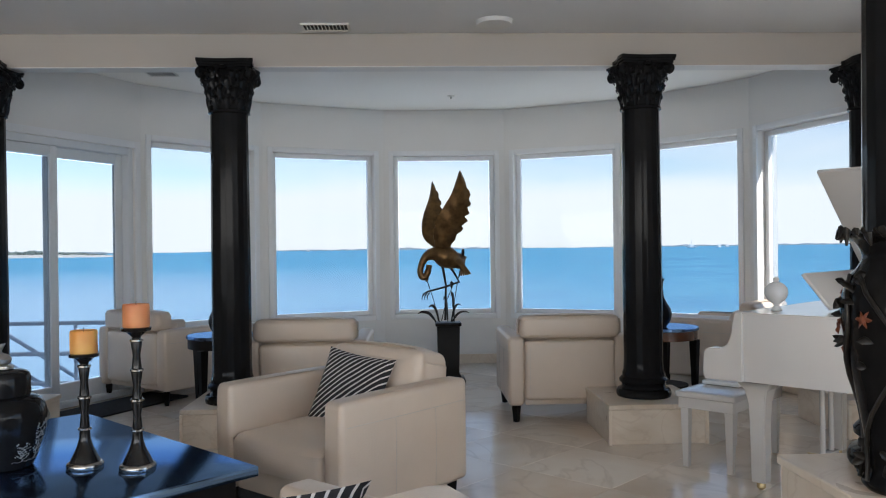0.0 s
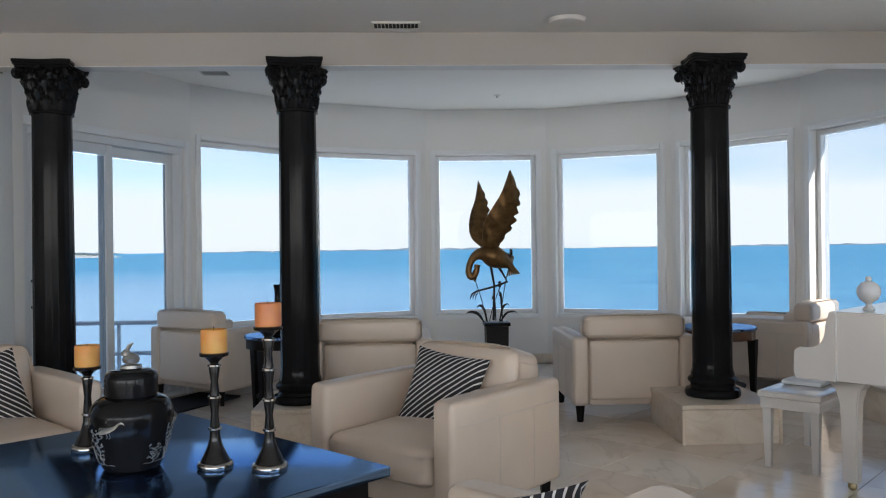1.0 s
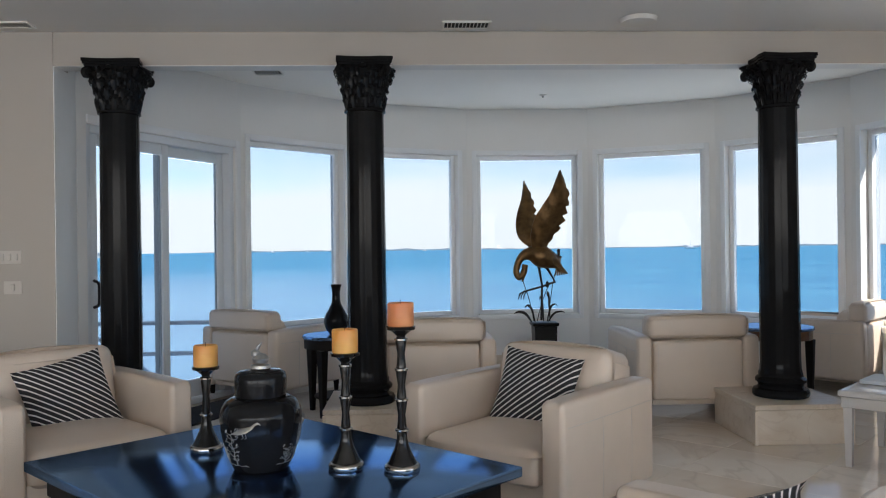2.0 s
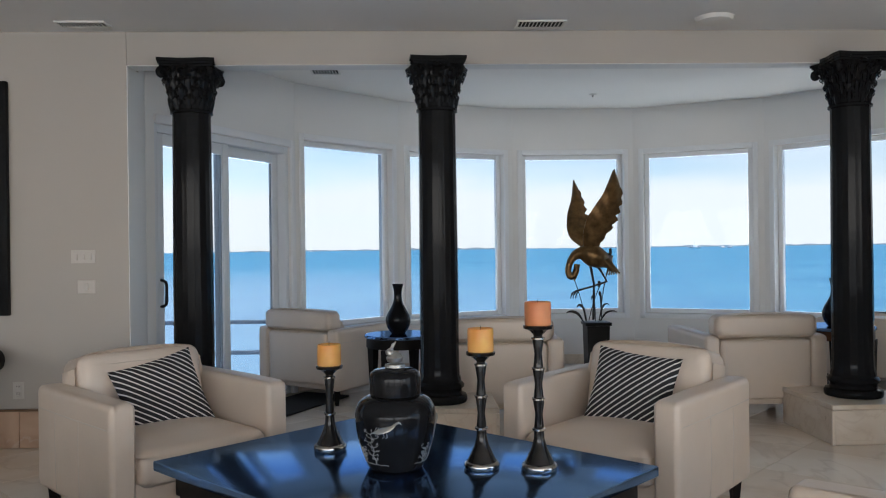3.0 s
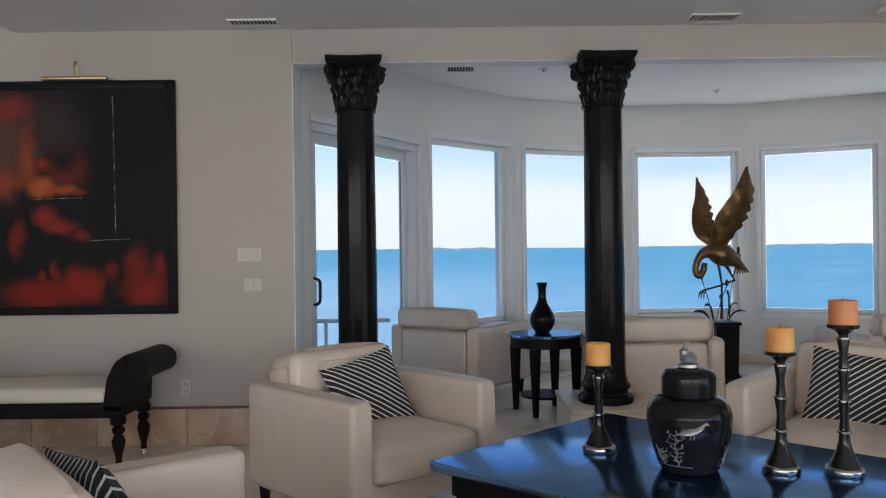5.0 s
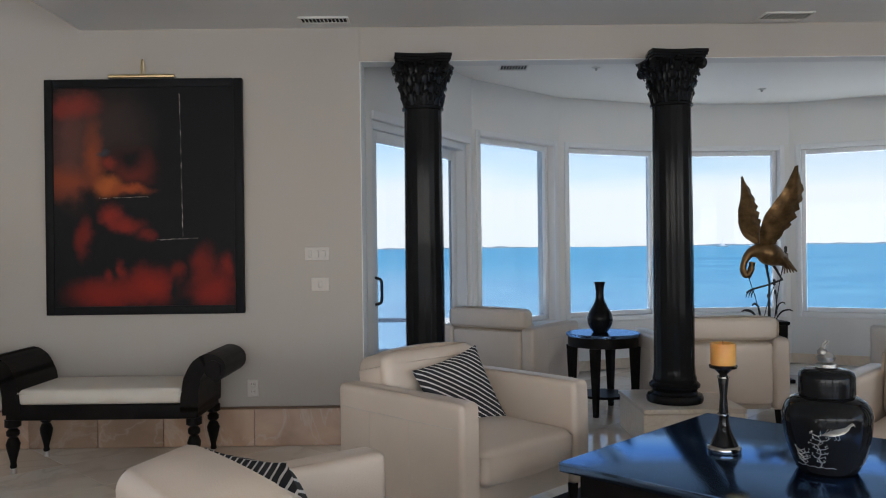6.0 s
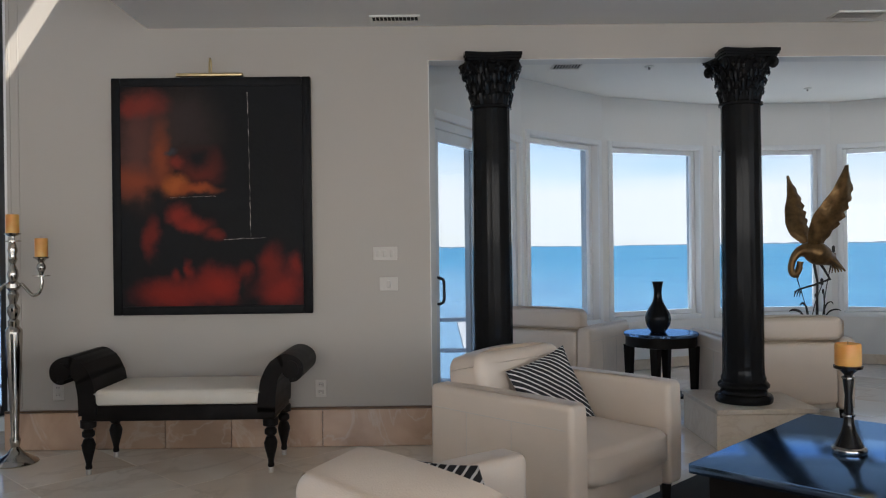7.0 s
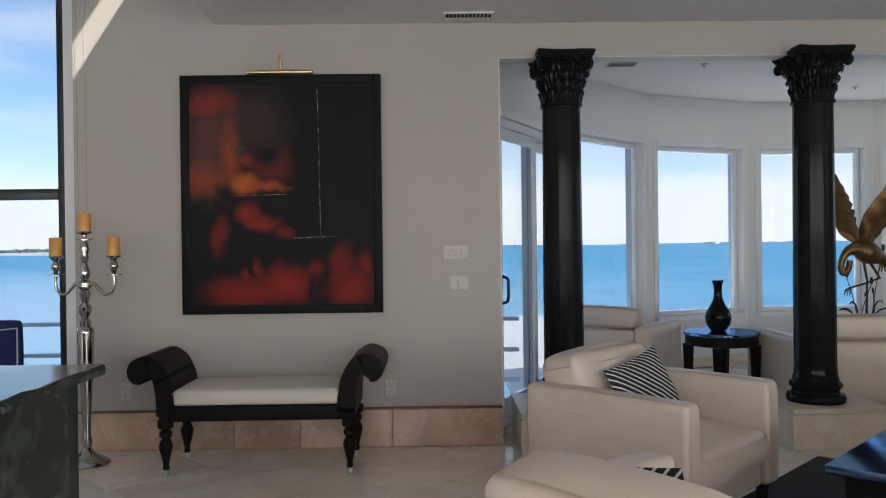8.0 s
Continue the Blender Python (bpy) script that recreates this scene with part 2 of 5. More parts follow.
def extrude(outline, z0, z1, bm=None):
    """A plate from a plan outline, between two heights."""
    b = bmesh.new()
    lo = [b.verts.new((x, y, z0)) for x, y in outline]
    hi = [b.verts.new((x, y, z1)) for x, y in outline]
    b.faces.new(lo[::-1])
    b.faces.new(hi)
    for i in range(len(lo)):
        j = (i + 1) % len(lo)
        b.faces.new((lo[i], lo[j], hi[j], hi[i]))
    return join(bm, b)


def spline(points, n=8):
    """A smooth run through points."""
    p = [Vector(q) for q in points]
    p = [2 * p[0] - p[1], *p, 2 * p[-1] - p[-2]]
    out = []
    for a, b, c, d in zip(p, p[1:], p[2:], p[3:]):
        for i in range(n):
            t = i / n
            out.append(0.5 * (2 * b + (c - a) * t + (2 * a - 5 * b + 4 * c - d) * t * t + (3 * b - a - 3 * c + d) * t ** 3))
    return out + [p[-2]]


# ---- structure ----
CEILING, BAY_CEILING, BEAM = 2.675, 2.735, 2.46
CORNERS = [(-3.14, 5.66), (-2.37, 7.14), (-1.47, 8.05), (-0.27, 8.55), (1.035, 8.54), (2.215, 7.98), (3.06, 6.99), (3.40, 5.72)]
SILL, HEAD = 0.535, 2.243
WALL = 0.20


def wall_box(name, x0, x1, y0, y1, z0, z1, label="white painted plaster wall", mat=None):
    return solid(name, box(x1 - x0, y1 - y0, z1 - z0, ((x0 + x1) / 2, (y0 + y1) / 2, (z0 + z1) / 2)), mat or PAINT, label, "wall", "structure")


def facet(index, a, b, z0, z1, g0, g1, label):
    """One flat wall of the bay from corner a to b with an opening from g0 to g1 along it."""
    a, b = Vector(a), Vector(b)
    length, d = (b - a).length, (b - a).normalized()
    m = Matrix.Translation((a.x, a.y, 0)) @ Matrix.Rotation(math.atan2(d.y, d.x), 4, "Z")
    bm = bmesh.new()
    # local x runs along the wall, local y outwards
    over = WALL * 0.24
    for x0, x1, lo, hi in ((-over, g0, 0, BAY_CEILING + 0.1), (g1, length + over, 0, BAY_CEILING + 0.1), (g0, g1, z1, BAY_CEILING + 0.1), (g0, g1, 0, z0)):
        if hi - lo > 0.01:
            box(x1 - x0, WALL, hi - lo, ((x0 + x1) / 2, WALL / 2, (lo + hi) / 2), bm=bm)
    ob = solid("wall_bay_%d" % index, bm, PAINT, label, "wall", "structure", m)
    return m, length


def window(name, m, g0, g1, z0, z1, label):
    """Fixed pane in a white frame, set back in the wall, with a slim casing on the room side."""
    w = thing(name, label, "window", m, kind="structure")
    f, back = 0.045, 0.10
    cx, cz, sx, sz = (g0 + g1) / 2, (z0 + z1) / 2, g1 - g0, z1 - z0
    bm = bmesh.new()
    for s in (-1, 1):
        box(f, 0.06, sz - 0.004, (cx + s * (sx / 2 - f / 2 - 0.002), back, cz), 0.006, bm=bm)
        box(sx - 2 * f - 0.008, 0.06, f, (cx, back, cz + s * (sz / 2 - f / 2 - 0.002)), 0.006, bm=bm)
    part("window_frame", bm, TRIM, w)
    bm = bmesh.new()
    for s in (-1, 1):
        box(0.05, 0.02, sz + 0.1, (cx + s * (sx / 2 + 0.025), -0.008, cz), 0.005, bm=bm)
        box(sx - 0.002, 0.02, 0.05, (cx, -0.008, cz + s * (sz / 2 + 0.025)), 0.005, bm=bm)
    part("casing", bm, TRIM, w)
    p = part("pane", box(sx - 2 * f - 0.01, 0.008, sz - 2 * f - 0.01, (cx, back + 0.01, cz)), GLASS, w)
    p.visible_shadow = False
    return w


for i, (a, b) in enumerate(zip(CORNERS, CORNERS[1:])):
    L = (Vector(b) - Vector(a)).length
    if i == 0:
        # the sliding door fills this side
        DOOR_M, DOOR_L = facet(1, a, b, 0.0, 2.155, 0.03, L - 0.07, "white bay wall above a glazed sliding door")
        continue
    g = (L - 1.09) / 2
    m, L = facet(i + 1, a, b, SILL, HEAD, g, L - g, "white bay wall round a large fixed window")
    window("window_%d" % i, m, g, L - g, SILL, HEAD, "large fixed window in a white frame facing the sea")

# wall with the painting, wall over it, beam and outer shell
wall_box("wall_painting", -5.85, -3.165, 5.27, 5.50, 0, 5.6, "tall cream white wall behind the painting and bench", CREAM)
wall_box("wall_return", -3.38, -3.165, 5.502, 5.80, 0, 2.9, "white wall end beside the sliding door")
# unseen right and back walls, openings added so sun and sky brighten the room
wall_box("wall_right_front", 3.45, 3.65, 1.2, 5.80, 0, 2.9)
wall_box("wall_right_end", 3.45, 3.65, -5.0, -3.6, 0, 2.9)
wall_box("wall_right_head", 3.45, 3.65, -3.6, 1.2, 2.4, 2.9)
wall_box("wall_right_sill", 3.45, 3.65, -3.6, 1.2, 0, 0.1)
wall_box("wall_right_back", -9.6, 3.45, -5.0, -4.8, 0, 0.3)
wall_box("wall_behind", -9.6, 3.45, -5.0, -4.8, 2.4, 5.6)
for x in (-9.3, -5.5, -1.7, 2.1):
    wall_box("wall_pier", x - 0.3, x + 0.3, -5.0, -4.8, 0.3, 2.4)
wall_box("wall_left", -9.7, -9.5, -5.0, 6.1, 0, 5.6)
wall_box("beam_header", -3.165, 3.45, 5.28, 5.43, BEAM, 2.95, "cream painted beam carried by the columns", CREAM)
# white skins paint in the bay's light on the wall end and soffit
wall_box("wall_end_face", -3.164, -3.158, 5.273, 5.50, 0, BEAM - 0.005, "thin white skin standing for bay light on the wall end")
wall_box("beam_soffit", -3.164, 3.45, 5.283, 5.428, BEAM - 0.004, BEAM, "thin white skin standing for bay light under the beam")
solid("ceiling", box(8.395, 10.27, 0.25, (-0.7475, 0.135, CEILING + 0.125)), CEIL, "flat white painted ceiling", "ceiling", "structure")
BAY = [(-3.3, 5.432), (3.6, 5.432), *[(1.03 * (x - 0.3) + 0.3, y + 0.06) for x, y in CORNERS[::-1]]]
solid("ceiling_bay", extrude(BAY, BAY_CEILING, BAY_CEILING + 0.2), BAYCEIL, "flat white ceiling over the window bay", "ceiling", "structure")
solid("ceiling_high", box(4.85, 11.2, 0.2, (-7.28, 0.55, 5.5)), CEIL, "high white ceiling over the tall space", "ceiling", "structure")
# unseen upper wall; its slot is sized to throw the sun patch
wall_box("wall_upper_storey", -4.943, -4.743, -4.8, 5.27, CEILING + 0.25, 3.73)
wall_box("wall_upper_head", -4.943, -4.743, -4.8, 5.27, 4.26, 5.6)
wall_box("wall_upper_side", -4.943, -4.743, -4.8, 3.98, 3.73, 4.26)
wall_box("wall_left_window_side", -6.165, -5.70, 5.82, 6.02, 0, 5.6)
wall_box("wall_left_window_head", -9.7, -6.165, 5.82, 6.02, 4.6, 5.6)
wall_box("wall_left_window_sill", -9.7, -6.165, 5.82, 6.02, 0, 0.10)
wall_box("wall_recess", -5.90, -5.70, 5.502, 5.82, 0, 5.6)
solid("floor", extrude([(-9.6, -4.9), (3.55, -4.9), (3.6, 5.6), *[(1.03 * (x - 0.3) + 0.3, y + 0.06) for x, y in CORNERS[::-1]], (-3.3, 5.95), (-9.6, 5.95)], -0.11, -0.01), GROUT, "grout bed under cream marble slabs", "floor", "structure")
FLOOR = bpy.data.objects["floor"]
tile_me = mesh_of("slab", box(0.598, 0.598, 0.016, (0, 0, -0.008), 0.001, 1), STONE)
for i in range(-17, 14):
    for j in range(-6, 16):
        # slabs laid on the diagonal
        x, y = (i - j) * 0.4243 - 0.2 - 3.0, (i + j) * 0.4243 + 0.2
        if -6.3 < x < 3.2 and 1.9 < y < (5.5 if x < -2.9 else 8.3 - 0.42 * max(0, abs(x - 0.4) - 0.7) ** 1.6):
            t = new("slab", tile_me)
            t.parent = FLOOR
            t.location = (x, y, 0.0)
            t.rotation_euler[2] = radians(45 + 90 * random.randrange(4))


# out of view: pale sheet that throws sun back up to the ceiling
solid("floor_back", box(13.0, 6.6, 0.02, (-3.05, -1.42, -0.009)), STONE, "unseen cream marble floor behind, added to bounce sunlight", "floor", "structure")

# ---- columns ----
def flutes(a, z):
    return 1 - 0.014 * abs(math.sin(10 * a))


def capital():
    """Bell with three rows of curling leaves, corner scrolls tucked under a hollow-sided slab."""
    b = lathe([(0.119, 0.0), (0.135, 0.006), (0.135, 0.020), (0.119, 0.030), (0.120, 0.10), (0.128, 0.18), (0.156, 0.25), (0.178, 0.288)], 32)
    rows = ((0.025, 0.085, 9, 0.112, 0.146), (0.085, 0.085, 9, 0.118, 0.160), (0.145, 0.085, 9, 0.130, 0.182), (0.20, 0.075, 8, 0.146, 0.202))
    for row, (z0, h, n, r0, r1) in enumerate(rows):
        for i in range(n):
            a = 2 * math.pi * (i + 0.5 * row) / n
            pts = [(r0, z0), (r0 + 0.008, z0 + h * 0.5), (r0 + 0.016, z0 + h * 0.85), (r1 - 0.008, z0 + h), (r1, z0 + h * 0.86), (r1 - 0.008, z0 + h * 0.70)]
            b = tube([(r * math.cos(a), r * math.sin(a), z) for r, z in pts], [0.026, 0.030, 0.026, 0.019, 0.013, 0.006], 8, b, 0.45)
            for s in (-1, 1):
                aa = a + s * 0.19
                b = tube([(r * 0.985 * math.cos(aa), r * 0.985 * math.sin(aa), z - 0.014) for r, z in pts[1:]], [0.018, 0.017, 0.013, 0.009, 0.005], 6, b, 0.5)
    for i in range(4):
        a = math.pi / 4 + i * math.pi / 2
        c = [(0.135, 0.16), (0.150, 0.225), (0.182, 0.268), (0.214, 0.274), (0.230, 0.256), (0.222, 0.236), (0.206, 0.236), (0.203, 0.250), (0.212, 0.256)]
        b = tube(spline([(r * math.cos(a), r * math.sin(a), z) for r, z in c], 3), [0.018] * 20 + [0.011] * 5, 8, b)
        m = i * math.pi / 2
        b = lathe([(0.0, 0), (0.026, 0.008), (0.031, 0.02), (0.02, 0.033), (0.0, 0.038)], 10, b, (0.176 * math.cos(m), 0.176 * math.sin(m), 0.262))
    n = 6
    plate = []
    for k in range(4):
        a0 = k * math.pi / 2 - math.pi / 4
        p, q = Vector((0.262 * math.cos(a0), 0.262 * math.sin(a0))), Vector((0.262 * math.cos(a0 + math.pi / 2), 0.262 * math.sin(a0 + math.pi / 2)))
        inward = -((p + q) / 2).normalized()
        for i in range(n):
            t = i / n
            w = p.lerp(q, 0.06 + 0.88 * t)
            plate.append(tuple(w + inward * 0.026 * math.sin(math.pi * t)))
    b = extrude([(0.95 * x, 0.95 * y) for x, y in plate], 0.288, 0.302, b)
    b = extrude(plate, 0.303, 0.318, b)
    b = extrude([(1.03 * x, 1.03 * y) for x, y in plate], 0.319, 0.34, b)
    return b


def column(x, y, base, top, group="black columns"):
    c = thing("column", "glossy black fluted column with a leafy carved capital", "column", pose(x, y, base), group)
    h = top - base
    part("base", lathe([(0.93 * q, z) for q, z in [(0.186, 0.0), (0.192, 0.012), (0.192, 0.034), (0.182, 0.05), (0.160, 0.056), (0.152, 0.072), (0.158, 0.088), (0.170, 0.096), (0.172, 0.112), (0.160, 0.126), (0.150, 0.132), (0.149, 0.15)]], 40), BLACK, c)
    part("shaft", lathe([(0.140, 0.15), (0.131, 0.175), (0.128, 0.24), (0.128, h * 0.35), (0.1215, h - 0.36), (0.123, h - 0.34)], 120, wave=flutes), BLACK, c)
    part("capital", capital(), BLACK, c, m=pose(0, 0, h - 0.34))
    return c


def pedestal(x, y, sx, sy, h):
    p = thing("pedestal", "low beige travertine block under a black column", "pedestal", pose(x, y, 0), "column pedestals")
    part("body", box(sx - 0.02, sy - 0.02, h - 0.032, (0, 0, (h - 0.032) / 2), 0.003, 1), BLOCK, p)
    part("top_slab", box(sx, sy, 0.03, (0, 0, h - 0.015), 0.004, 1), BLOCK, p)
    for s in (-1, 1):
        part("corner_strip", box(0.02, 0.02, h - 0.034, (s * (sx / 2 - 0.008), -(sy / 2 - 0.008), (h - 0.034) / 2), 0.003, 1), BLOCK, p)
    return p


for x, y, px, py in ((-2.762, 5.32, -2.76, 5.33), (-1.16, 5.285, -1.115, 5.36), (1.565, 5.22, 1.565, 5.245), (3.13, 5.24, 3.10, 5.26)):
    pedestal(px, py, 0.63, 0.70, 0.25)
    column(x, y, 0.25, BEAM + 0.018)


# ---- armchairs ----
def armchair(m, label, group, roll=False):
    """Boxy leather armchair; its front looks along local -y."""
    c = thing("armchair", label, "armchair", m, group)
    W, D, A = 0.88, 0.87, 0.115
    for s in (-1, 1):
        x = s * (W / 2 - A / 2)
        arm = part("arm", box(A, D - 0.03, 0.49, (x, 0, 0.365), 0.03, 4, puff=0.008), LEATHER, c)
        skin = lambda y, z: x + s * (A / 2 + 0.008 * (1 - (y / (D / 2 - 0.015)) ** 2) * (1 - ((z - 0.365) / 0.245) ** 2))
        part("seam", tube([(skin(y, 0.505), y, 0.505) for y in [-0.385 + 0.07 * i for i in range(12)]], 0.0018, 5), SEAM, arm)
        for y in (-0.1, 0.17):
            part("seam", tube([(skin(y, z), y, z) for z in [0.15 + 0.05 * i for i in range(8)]], 0.0014, 5), SEAM, arm)
    part("seat_base", box(W - 2 * A - 0.006, D - 0.10, 0.14, (0, 0.0, 0.19), 0.015, 2), LEATHER, c)
    part("seat_cushion", box(W - 2 * A - 0.010, 0.68, 0.17, (0, -0.094, 0.312), 0.06, 5, puff=0.038), LEATHER, c)
    back = part("backrest", box(W - 2 * A - 0.006, 0.13, 0.42 if roll else 0.44, (0, D / 2 - 0.08, 0.37 if roll else 0.37), 0.025, 3, puff=0.008), LEATHER, c)
    part("seam", box(0.002, 0.002, 0.34, (0.285, D / 2 - 0.0145, 0.37)), SEAM, back)
    if roll:
        part("back_cushion", box(W - 2 * A - 0.02, 0.17, 0.30, (0, 0.235, 0.52), 0.05, 3, turn=Matrix.Rotation(radians(-10), 4, "X"), puff=0.025), LEATHER, c)
        part("headrest", box(W - 2 * A + 0.07, 0.15, 0.16, (0, D / 2 - 0.085, 0.675), 0.045, 4, puff=0.014), LEATHER, c)
    else:
        part("back_cushion", box(W - 2 * A - 0.008, 0.24, 0.39, (0, 0.285, 0.545), 0.06, 5, turn=Matrix.Rotation(radians(-13), 4, "X"), puff=0.026), LEATHER, c)
    for sx in (-1, 1):
        for sy in (-1, 1):
            part("leg", lathe([(0.022, 0), (0.034, 0.125)], 4, at=(sx * (W / 2 - 0.06), sy * (D / 2 - 0.075), 0)), DARKWOOD, c)
    return c


GROUPS = "white leather armchairs"
armchair(pose(-0.305, 3.85, 0, 0, 0, -42), "white leather armchair with a striped pillow beside the coffee table", GROUPS)
armchair(pose(-2.555, 4.01, 0, 0, 0, 44), "white leather armchair with a striped pillow by the painting wall", GROUPS)
armchair(pose(-2.955, 2.18, 0, 0, 0, 129), "white leather armchair seen from behind, striped pillow inside", GROUPS)
armchair(pose(-0.27, 1.62, 0, 0, 0, -135), "white leather armchair close to the coffee table", GROUPS)
armchair(pose(1.145, 5.99, 0, 0, 0, 180), "white leather armchair turned towards the sea windows", GROUPS, True)
armchair(pose(-0.72, 5.99, 0, 0, 0, 180), "white leather armchair turned towards the sea windows", GROUPS, True)
armchair(pose(-2.06, 6.98, 0, 0, 0, 145), "white leather armchair by the sliding door", GROUPS, True)
armchair(pose(2.80, 6.95, 0, 0, 0, -136), "white leather armchair behind the piano", GROUPS, True)

# ---- coffee table and rug ----
T_ANG = 45.0
TABLE = thing("coffee_table", "square espresso wood coffee table with a polished top", "coffee table", pose(-1.375, 2.84, 0, 0, 0, T_ANG))
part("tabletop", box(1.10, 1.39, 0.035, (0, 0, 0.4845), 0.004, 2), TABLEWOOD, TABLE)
part("apron", box(0.98, 1.30, 0.09, (0, 0, 0.420), 0.006, 2), DARKWOOD, TABLE)
for sx in (-1, 1):
    for sy in (-1, 1):
        part("leg", box(0.10, 0.10, 0.349, (sx * 0.43, sy * 0.59, 0.199), 0.006, 2), DARKWOOD, TABLE)
solid("rug", box(2.8, 2.8, 0.022, (0, 0, 0.013), 0.008, 2), RUG, "black shaggy rug under the coffee table", "rug", m=pose(-1.375, 2.84, 0, 0, 0, 45))


# ---- sliding door ----
ALU = material("white_aluminium", (0.74, 0.77, 0.80), 0.35, grain=0.03, scale=4)
DARKMETAL = material("dark_metal", (0.03, 0.03, 0.035), 0.35, 0.6, grain=0.2)
door = thing("door_1", "white framed glass sliding door to the deck, shut", "door", DOOR_M, kind="structure")
D0, D1, DZ = 0.03, DOOR_L - 0.07, 2.155
bm = bmesh.new()
for x in (D0 + 0.025, D1 - 0.025):
    box(0.05, 0.14, DZ, (x, 0.09, DZ / 2), 0.004, bm=bm)
box(D1 - D0 - 0.1, 0.14, 0.06, ((D0 + D1) / 2, 0.09, DZ - 0.03), 0.004, bm=bm)
box(D1 - D0 - 0.1, 0.14, 0.04, ((D0 + D1) / 2, 0.09, 0.02), 0.004, bm=bm)
part("door_frame", bm, ALU, door)
HALF = (D1 - D0 - 0.1) / 2
for k, y in ((0, 0.06), (1, 0.12)):
    x0 = D0 + 0.05 + k * (HALF - 0.03)
    x1 = x0 + HALF + 0.03
    leaf = bmesh.new()
    for x in (x0 + 0.035, x1 - 0.035):
        box(0.07, 0.045, DZ - 0.105, (x, y, DZ / 2 - 0.01), 0.005, bm=leaf)
    box(x1 - x0 - 0.142, 0.045, 0.08, ((x0 + x1) / 2, y, DZ - 0.103), 0.005, bm=leaf)
    box(x1 - x0 - 0.142, 0.045, 0.14, ((x0 + x1) / 2, y, 0.113), 0.005, bm=leaf)
    leaf = part("door_leaf", leaf, ALU, door)
    p = part("pane", box(x1 - x0 - 0.142, 0.008, DZ - 0.34, ((x0 + x1) / 2, y, DZ / 2 + 0.02)), GLASS, leaf)
    p.visible_shadow = False
    if k == 0:
        part("door_handle", tube(spline([(x0 + 0.035, y - 0.024, 0.86), (x0 + 0.035, y - 0.07, 0.88), (x0 + 0.035, y - 0.075, 0.96), (x0 + 0.035, y - 0.07, 1.03), (x0 + 0.035, y - 0.024, 1.05)], 5), 0.011, 8), DARKMETAL, leaf, "dark metal pull handle")
bm = bmesh.new()
box(0.055, 0.02, DZ + 0.06, (D1 + 0.0275, -0.008, DZ / 2 + 0.03), 0.004, bm=bm)
box(D1 - D0, 0.02, 0.06, ((D0 + D1) / 2, -0.008, DZ + 0.03), 0.004, bm=bm)
part("casing", bm, TRIM, door)
solid("door_mat", box(1.25, 0.45, 0.016, (0, 0, 0.009), 0.004), RUG, "dark mat on the floor inside the sliding door", "mat", m=DOOR_M @ pose(1.0, -0.34, 0))

# ---- corner beads at the end of the painting wall ----
for x in (-5.83, -5.775):
    solid("trim_bead", box(0.012, 0.006, 5.0, (x, 5.268, 2.75), 0.002, 1), CREAM, "slim white corner bead on the wall", "trim", "structure")

# ---- skirting ----
BROWN = material("brown_edge_strip", (0.16, 0.085, 0.04), 0.35, grain=0.3, scale=15)
skirt = thing("baseboard_stone", "rose marble skirting with a thin brown top strip", "baseboard", kind="structure")
cuts = [-5.878, -5.30, -4.86, -4.44, -3.86, -3.163]
for a, b in zip(cuts, cuts[1:]):
    part("slab", box(b - a - 0.004, 0.02, 0.235, ((a + b) / 2, 5.258, 0.12), 0.002, 1), ROSE, skirt)
part("backing", box(2.70, 0.008, 0.23, (-4.52, 5.266, 0.118)), GROUT, skirt)
part("top_strip", box(2.71, 0.028, 0.014, (-4.52, 5.255, 0.246), 0.003, 1), BROWN, skirt)
bay_skirt = thing("baseboard_bay", "low marble skirting round the window bay", "baseboard", kind="structure")
for i, (a, b) in enumerate(zip(CORNERS, CORNERS[1:])):
    if i == 0:
        continue
    a, b = Vector(a), Vector(b)
    L, d = (b - a).length, (b - a).normalized()
    part("slab", box(L - 0.012, 0.02, 0.10, (L / 2, -0.011, 0.051), 0.002, 1), BLOCK, bay_skirt, m=Matrix.Translation((a.x, a.y, 0)) @ Matrix.Rotation(math.atan2(d.y, d.x), 4, "Z"))


